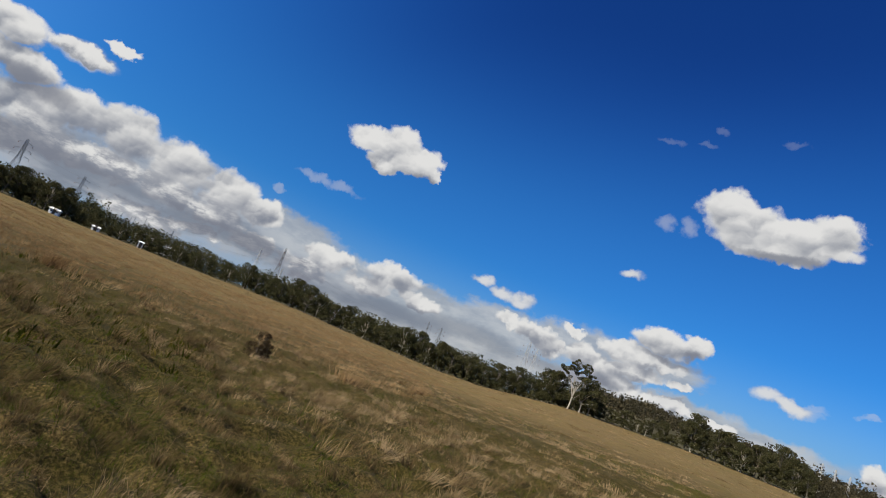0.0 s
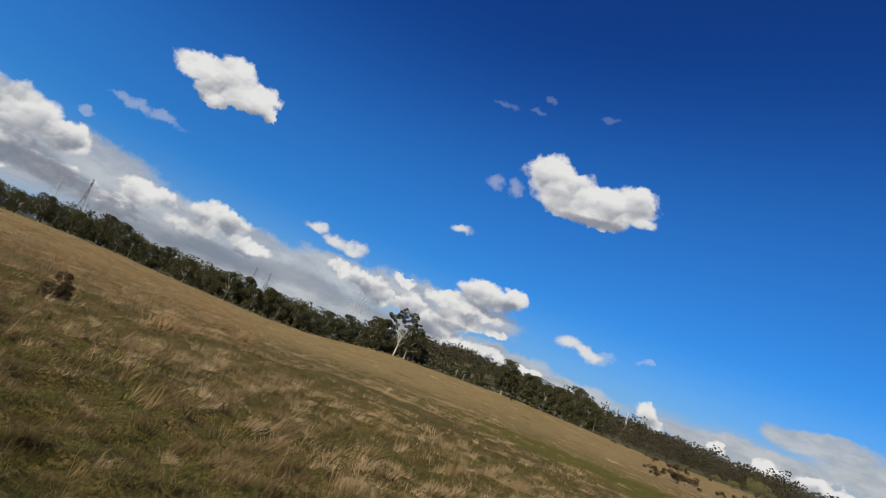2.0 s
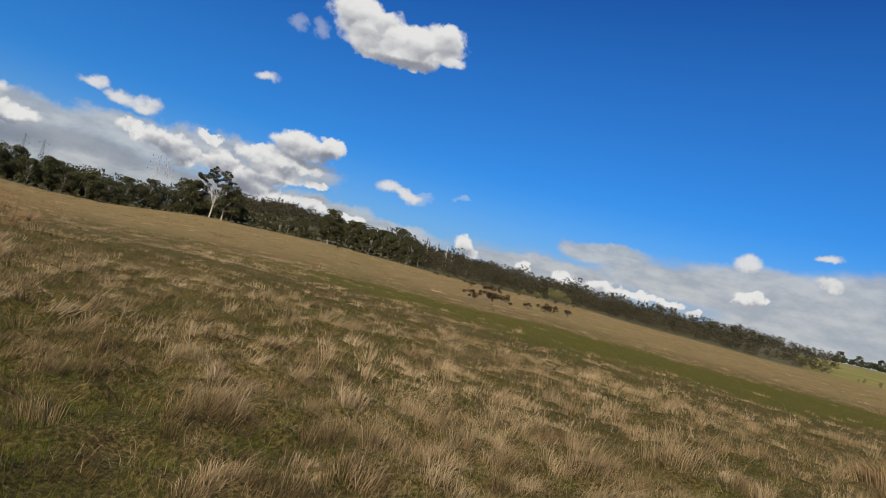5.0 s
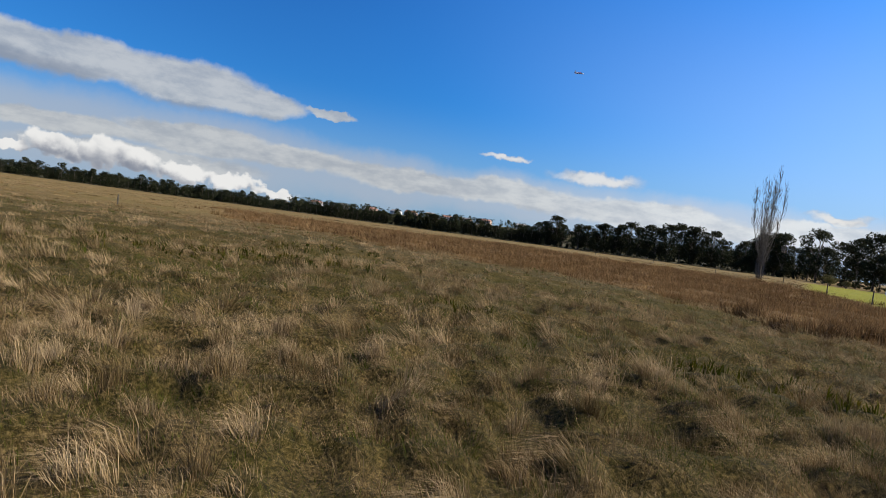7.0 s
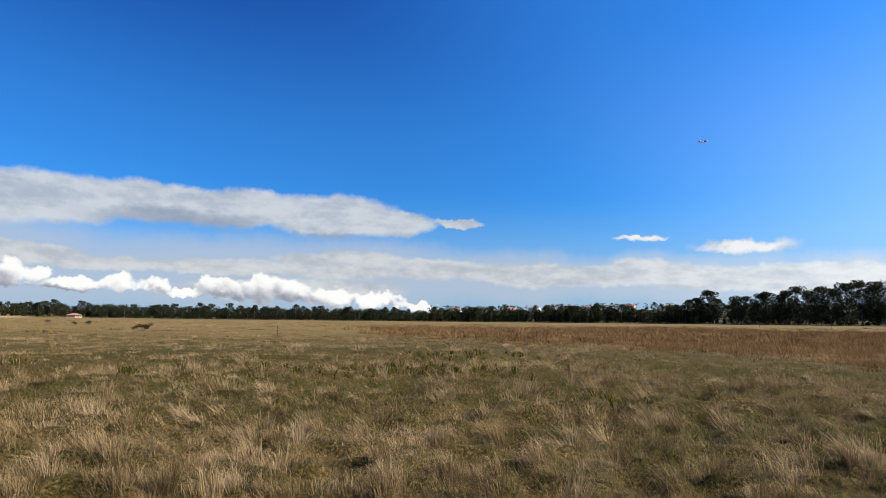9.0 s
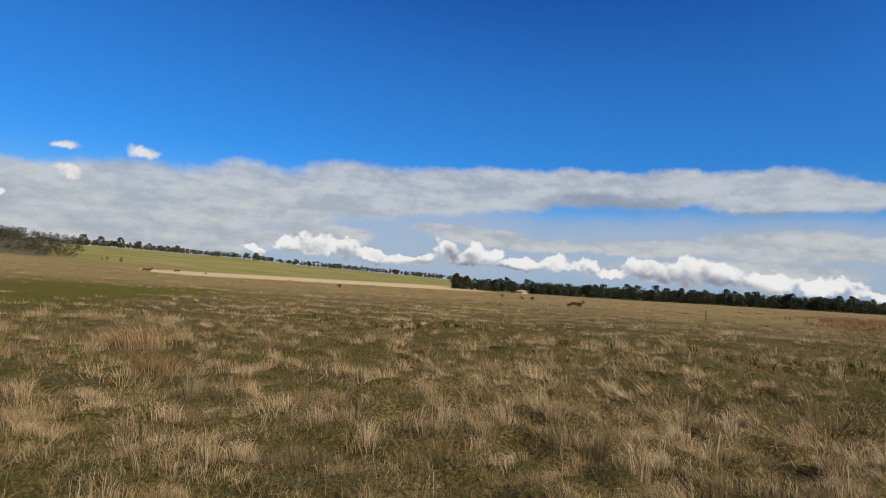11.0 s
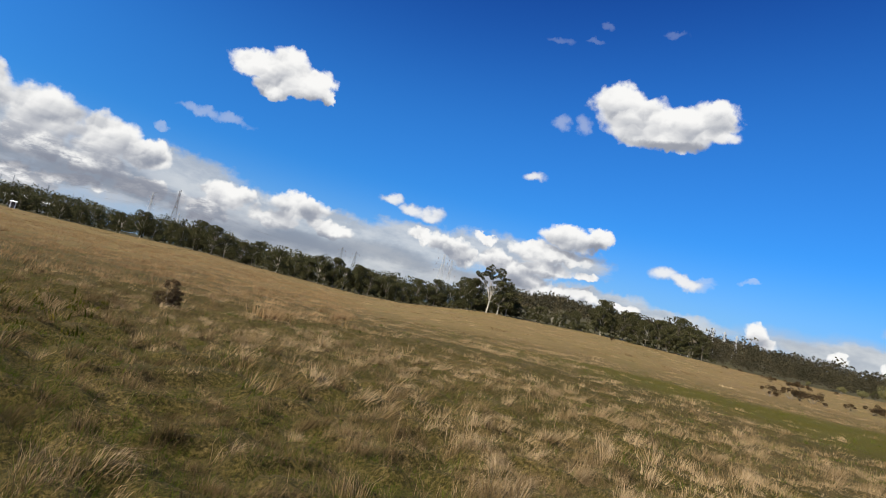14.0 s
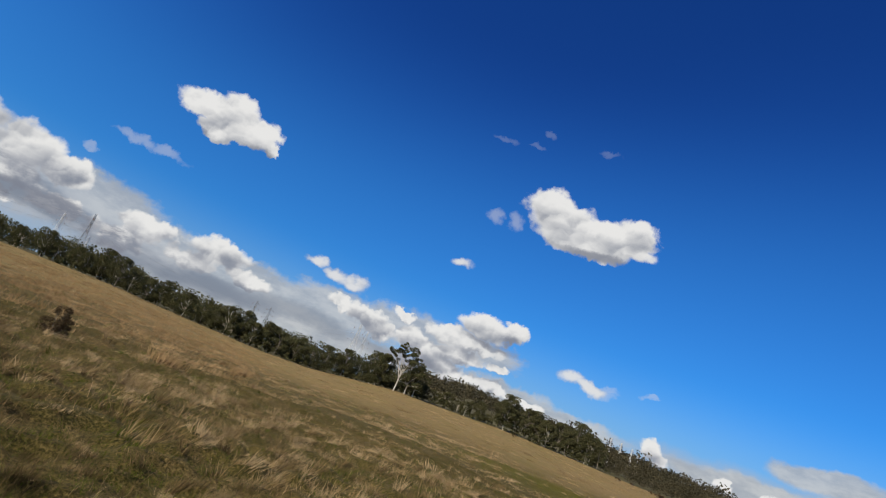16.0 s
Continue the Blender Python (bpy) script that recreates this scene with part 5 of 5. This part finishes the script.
def gantry(az, d, h, span, turn):
    ob = thing("substation_gantry", at(az, d), "grey steel busbar gantry in a substation", "gantry", "substation gantries", turn)
    for s in (-1, 1):
        x = s * span / 2
        v, q = bars([((x - 0.7, 0, -0.2), (x, 0, h)), ((x + 0.7, 0, -0.2), (x, 0, h)), ((x, 0, h), (x, 0, h * 1.3))] +
                    [((x - 0.7 * (1 - f), 0, h * f), (x + 0.7 * (1 - f - 0.2), 0, h * (f + 0.2))) for f in (0.1, 0.3, 0.5, 0.7)], 0.2)
        part("column", mesh_np("column", v, None, M_STEEL, q), ob)
    v, q = bars([((-span / 2, 0, h), (span / 2, 0, h)), ((-span / 2, 0, h - 0.9), (span / 2, 0, h - 0.9))] +
                [((-span / 2 + span * i / 8, 0, h - 0.9 * (i % 2)), (-span / 2 + span * (i + 1) / 8, 0, h - 0.9 * ((i + 1) % 2))) for i in range(8)], 0.2)
    part("beam", mesh_np("beam", v, None, M_STEEL, q), ob)
    for i in range(3):
        x = -span / 3 + span / 3 * i
        v, q = tube([(x, 0, h - 0.9), (x, 0, h - 1.8), (x, 0, h - 2.6)], [0.1, 0.2, 0.1], 6)
        part("insulator", mesh_np("insulator", v, None, M_CERAMIC, q, True), ob)


for a, d, h, span, turn in ((-42.8, 262, 11.5, 10, 40), (-41.6, 300, 13, 14, 40), (-40.6, 310, 14, 14, 40), (-39.7, 320, 15.5, 16, 40), (-38.6, 300, 12, 14, 42), (-37.3, 305, 14, 16, 40),
                            (-36.2, 310, 12.5, 14, 38), (-35.4, 320, 12, 14, 38), (-38.0, 340, 15, 18, 40), (-34.5, 330, 11, 14, 40)):
    gantry(a, d, h * 0.66, span * 0.8, turn)


def shed(az, d, sx, sy, h, turn, wall, roof, label, name="shed", category="building", group="", lift_by=0.0):
    """A house or shed: walls, pitched roof, door and windows."""
    ob = thing(name, at(az, d, lift_by), label, category, group, turn)
    part("walls", bm_mesh("walls", box_bm(sx, sy, h + 0.6, (0, 0, h / 2 - 0.3)), wall), ob)
    bm = bmesh.new()
    ex, ey, rise = sx / 2 + 0.4, sy / 2 + 0.5, sy * 0.22
    low = [bm.verts.new(p) for p in ((-ex, -ey, h), (ex, -ey, h), (ex, ey, h), (-ex, ey, h))]
    top = [bm.verts.new(p) for p in ((-ex * 0.75, 0, h + rise), (ex * 0.75, 0, h + rise))]
    for f in ((low[0], low[1], top[1], top[0]), (low[2], low[3], top[0], top[1]), (low[1], low[2], top[1]), (low[3], low[0], top[0]), (low[3], low[2], low[1], low[0])):
        bm.faces.new(f)
    part("roof", bm_mesh("roof", bm, roof), ob)
    for s in (-1, 1):
        for k in (-1, 1):
            w = part("window", bm_mesh("window", box_bm(sx * 0.18, 0.08, h * 0.34, (k * sx * 0.27, s * (sy / 2 + 0.03), h * 0.58)), M_GLASS), ob)
            part("sill", bm_mesh("sill", box_bm(sx * 0.2, 0.16, 0.1, (k * sx * 0.27, s * (sy / 2 + 0.06), h * 0.39)), M_WHITE), w)
        part("door", bm_mesh("door", box_bm(0.95, 0.08, 2.05, (0, s * (sy / 2 + 0.03), 1.03)), M_POST), ob)
    return ob


shed(-47.0, 244, 3.2, 2.4, 1.7, 35, M_WHITE, M_WHITE, "small white shed at the edge of the trees")
shed(-43.9, 238, 2.4, 2, 1.4, 35, M_WHITE, M_WHITE, "low white hut at the edge of the trees")
shed(-40.3, 288, 8, 6, 3.2, 40, M_WHITE, M_WHITE, "white switch house in the substation", lift_by=1.2)
shed(-38.4, 284, 6, 5, 2.9, 40, M_WHITE, M_WHITE, "white control hut in the substation", lift_by=1.2)
shed(-40.4, 236, 1.6, 1.5, 2.1, 40, M_WHITE, M_WHITE, "small white kiosk by the field edge")
G_HOUSE = "houses of the far suburb"
for i, a in enumerate((124.5, 127, 129.5, 131.8, 133.2, 135.0, 136.6, 138.4, 140.2, 143.5, 146.5, 148.4, 150.3, 152.2)):
    d = float(np.interp(a, RIDGE_AZ, RIDGE_D)) - rng.uniform(-5, 50)
    shed(a, d, rng.uniform(13, 18), rng.uniform(9, 11), rng.uniform(3.6, 4.8), a * 7 % 60, M_BRICK if i % 3 else M_WHITE, M_ROOF if i % 2 else M_ROOF_RED,
         "far suburban house with a tiled roof among trees", "suburban_house", "house", G_HOUSE, rng.uniform(0.0, 1.0))
shed(92.5, 360, 10, 4, 1.3, -20, M_BRICK, M_ROOF_RED, "low pale shelter at the plantation's end")

# ---- the model jet, hanging in flight ----


def loft(rings, sides=12):
    """A closed body through elliptical rings (x, half width, half height, z)."""
    vs, qs = [], []
    for x, w, h, z in rings:
        for s in range(sides):
            an = 2 * math.pi * s / sides
            vs.append((x, math.cos(an) * w, z + math.sin(an) * h))
    for i in range(len(rings) - 1):
        for s in range(sides):
            n = (s + 1) % sides
            qs.append((i * sides + s, i * sides + n, (i + 1) * sides + n, (i + 1) * sides + s))
    qs.append(tuple(range(sides))[::-1][:4])
    return vs, qs


def fin(name, outline, thick, mat, ob, axis="y", label=""):
    """A thin aerofoil slab from its outline; axis is the way it is thick."""
    bm = bmesh.new()
    lay = []
    for s in (-1, 1):
        lay.append([bm.verts.new((a, s * thick / 2, b) if axis == "y" else (a, b, s * thick / 2)) for a, b in outline])
    n = len(outline)
    bm.faces.new(lay[0])
    bm.faces.new(lay[1][::-1])
    for i in range(n):
        bm.faces.new((lay[0][i], lay[1][i], lay[1][(i + 1) % n], lay[0][(i + 1) % n]))
    bmesh.ops.recalc_face_normals(bm, faces=bm.faces[:])
    bmesh.ops.bevel(bm, geom=bm.edges[:], offset=thick * 0.3, segments=1, affect="EDGES")
    return part(name, bm_mesh(name, bm, mat), ob, label)


def model_jet():
    ob = new("model_jet")
    p = EYE + heading(146.8, 15.4) * 80
    ob.matrix_world = pose(*p, 8, 4, -(146.8 + 12))
    tagged(ob, "white and red radio-controlled model jet in flight", "model plane")
    v, q = loft([(-0.62, 0.045, 0.05, 0.02), (-0.45, 0.07, 0.075, 0.01), (-0.1, 0.085, 0.09, 0.0), (0.2, 0.08, 0.085, 0.0), (0.42, 0.05, 0.055, -0.01), (0.58, 0.02, 0.022, -0.025), (0.64, 0.004, 0.004, -0.03)])
    part("fuselage", mesh_np("fuselage", v, None, M_JET_WHITE, q, True), ob)
    v, q = loft([(-0.3, 0.02, 0.01, 0.085), (-0.1, 0.06, 0.04, 0.08), (0.12, 0.055, 0.045, 0.075), (0.26, 0.01, 0.01, 0.06)])
    part("spine", mesh_np("spine", v, None, M_JET_RED, q, True), ob, "red painted spine")
    v, q = loft([(0.1, 0.02, 0.01, 0.09), (0.18, 0.04, 0.04, 0.085), (0.3, 0.035, 0.03, 0.065), (0.38, 0.008, 0.008, 0.04)])
    part("canopy", mesh_np("canopy", v, None, M_JET_BLACK, q, True), ob, "black glossy canopy")
    for s in (-1, 1):
        fin("wing", [(0.08, s * 0.07), (-0.22, s * 0.52), (-0.34, s * 0.52), (-0.3, s * 0.07)], 0.03, M_JET_WHITE, ob, "z")
        fin("tailplane", [(-0.42, s * 0.05), (-0.56, s * 0.24), (-0.64, s * 0.24), (-0.62, s * 0.05)], 0.02, M_JET_BLACK, ob, "z", "black tailplane")
        v, q = loft([(-0.3, 0.03, 0.05, -0.02), (0.0, 0.035, 0.055, -0.02), (0.16, 0.03, 0.05, -0.02)])
        pod = part("intake", mesh_np("intake", v, None, M_JET_BLACK, q, True), ob, "black air intake")
        pod.location = (0, s * 0.085, 0)
    tail = fin("tail_fin", [(-0.36, 0.06), (-0.56, 0.3), (-0.64, 0.3), (-0.6, 0.06)], 0.025, M_JET_WHITE, ob)
    fin("stripe", [(-0.5, 0.1), (-0.585, 0.27), (-0.615, 0.27), (-0.555, 0.1)], 0.034, M_JET_RED, tail, label="red stripe")


model_jet()
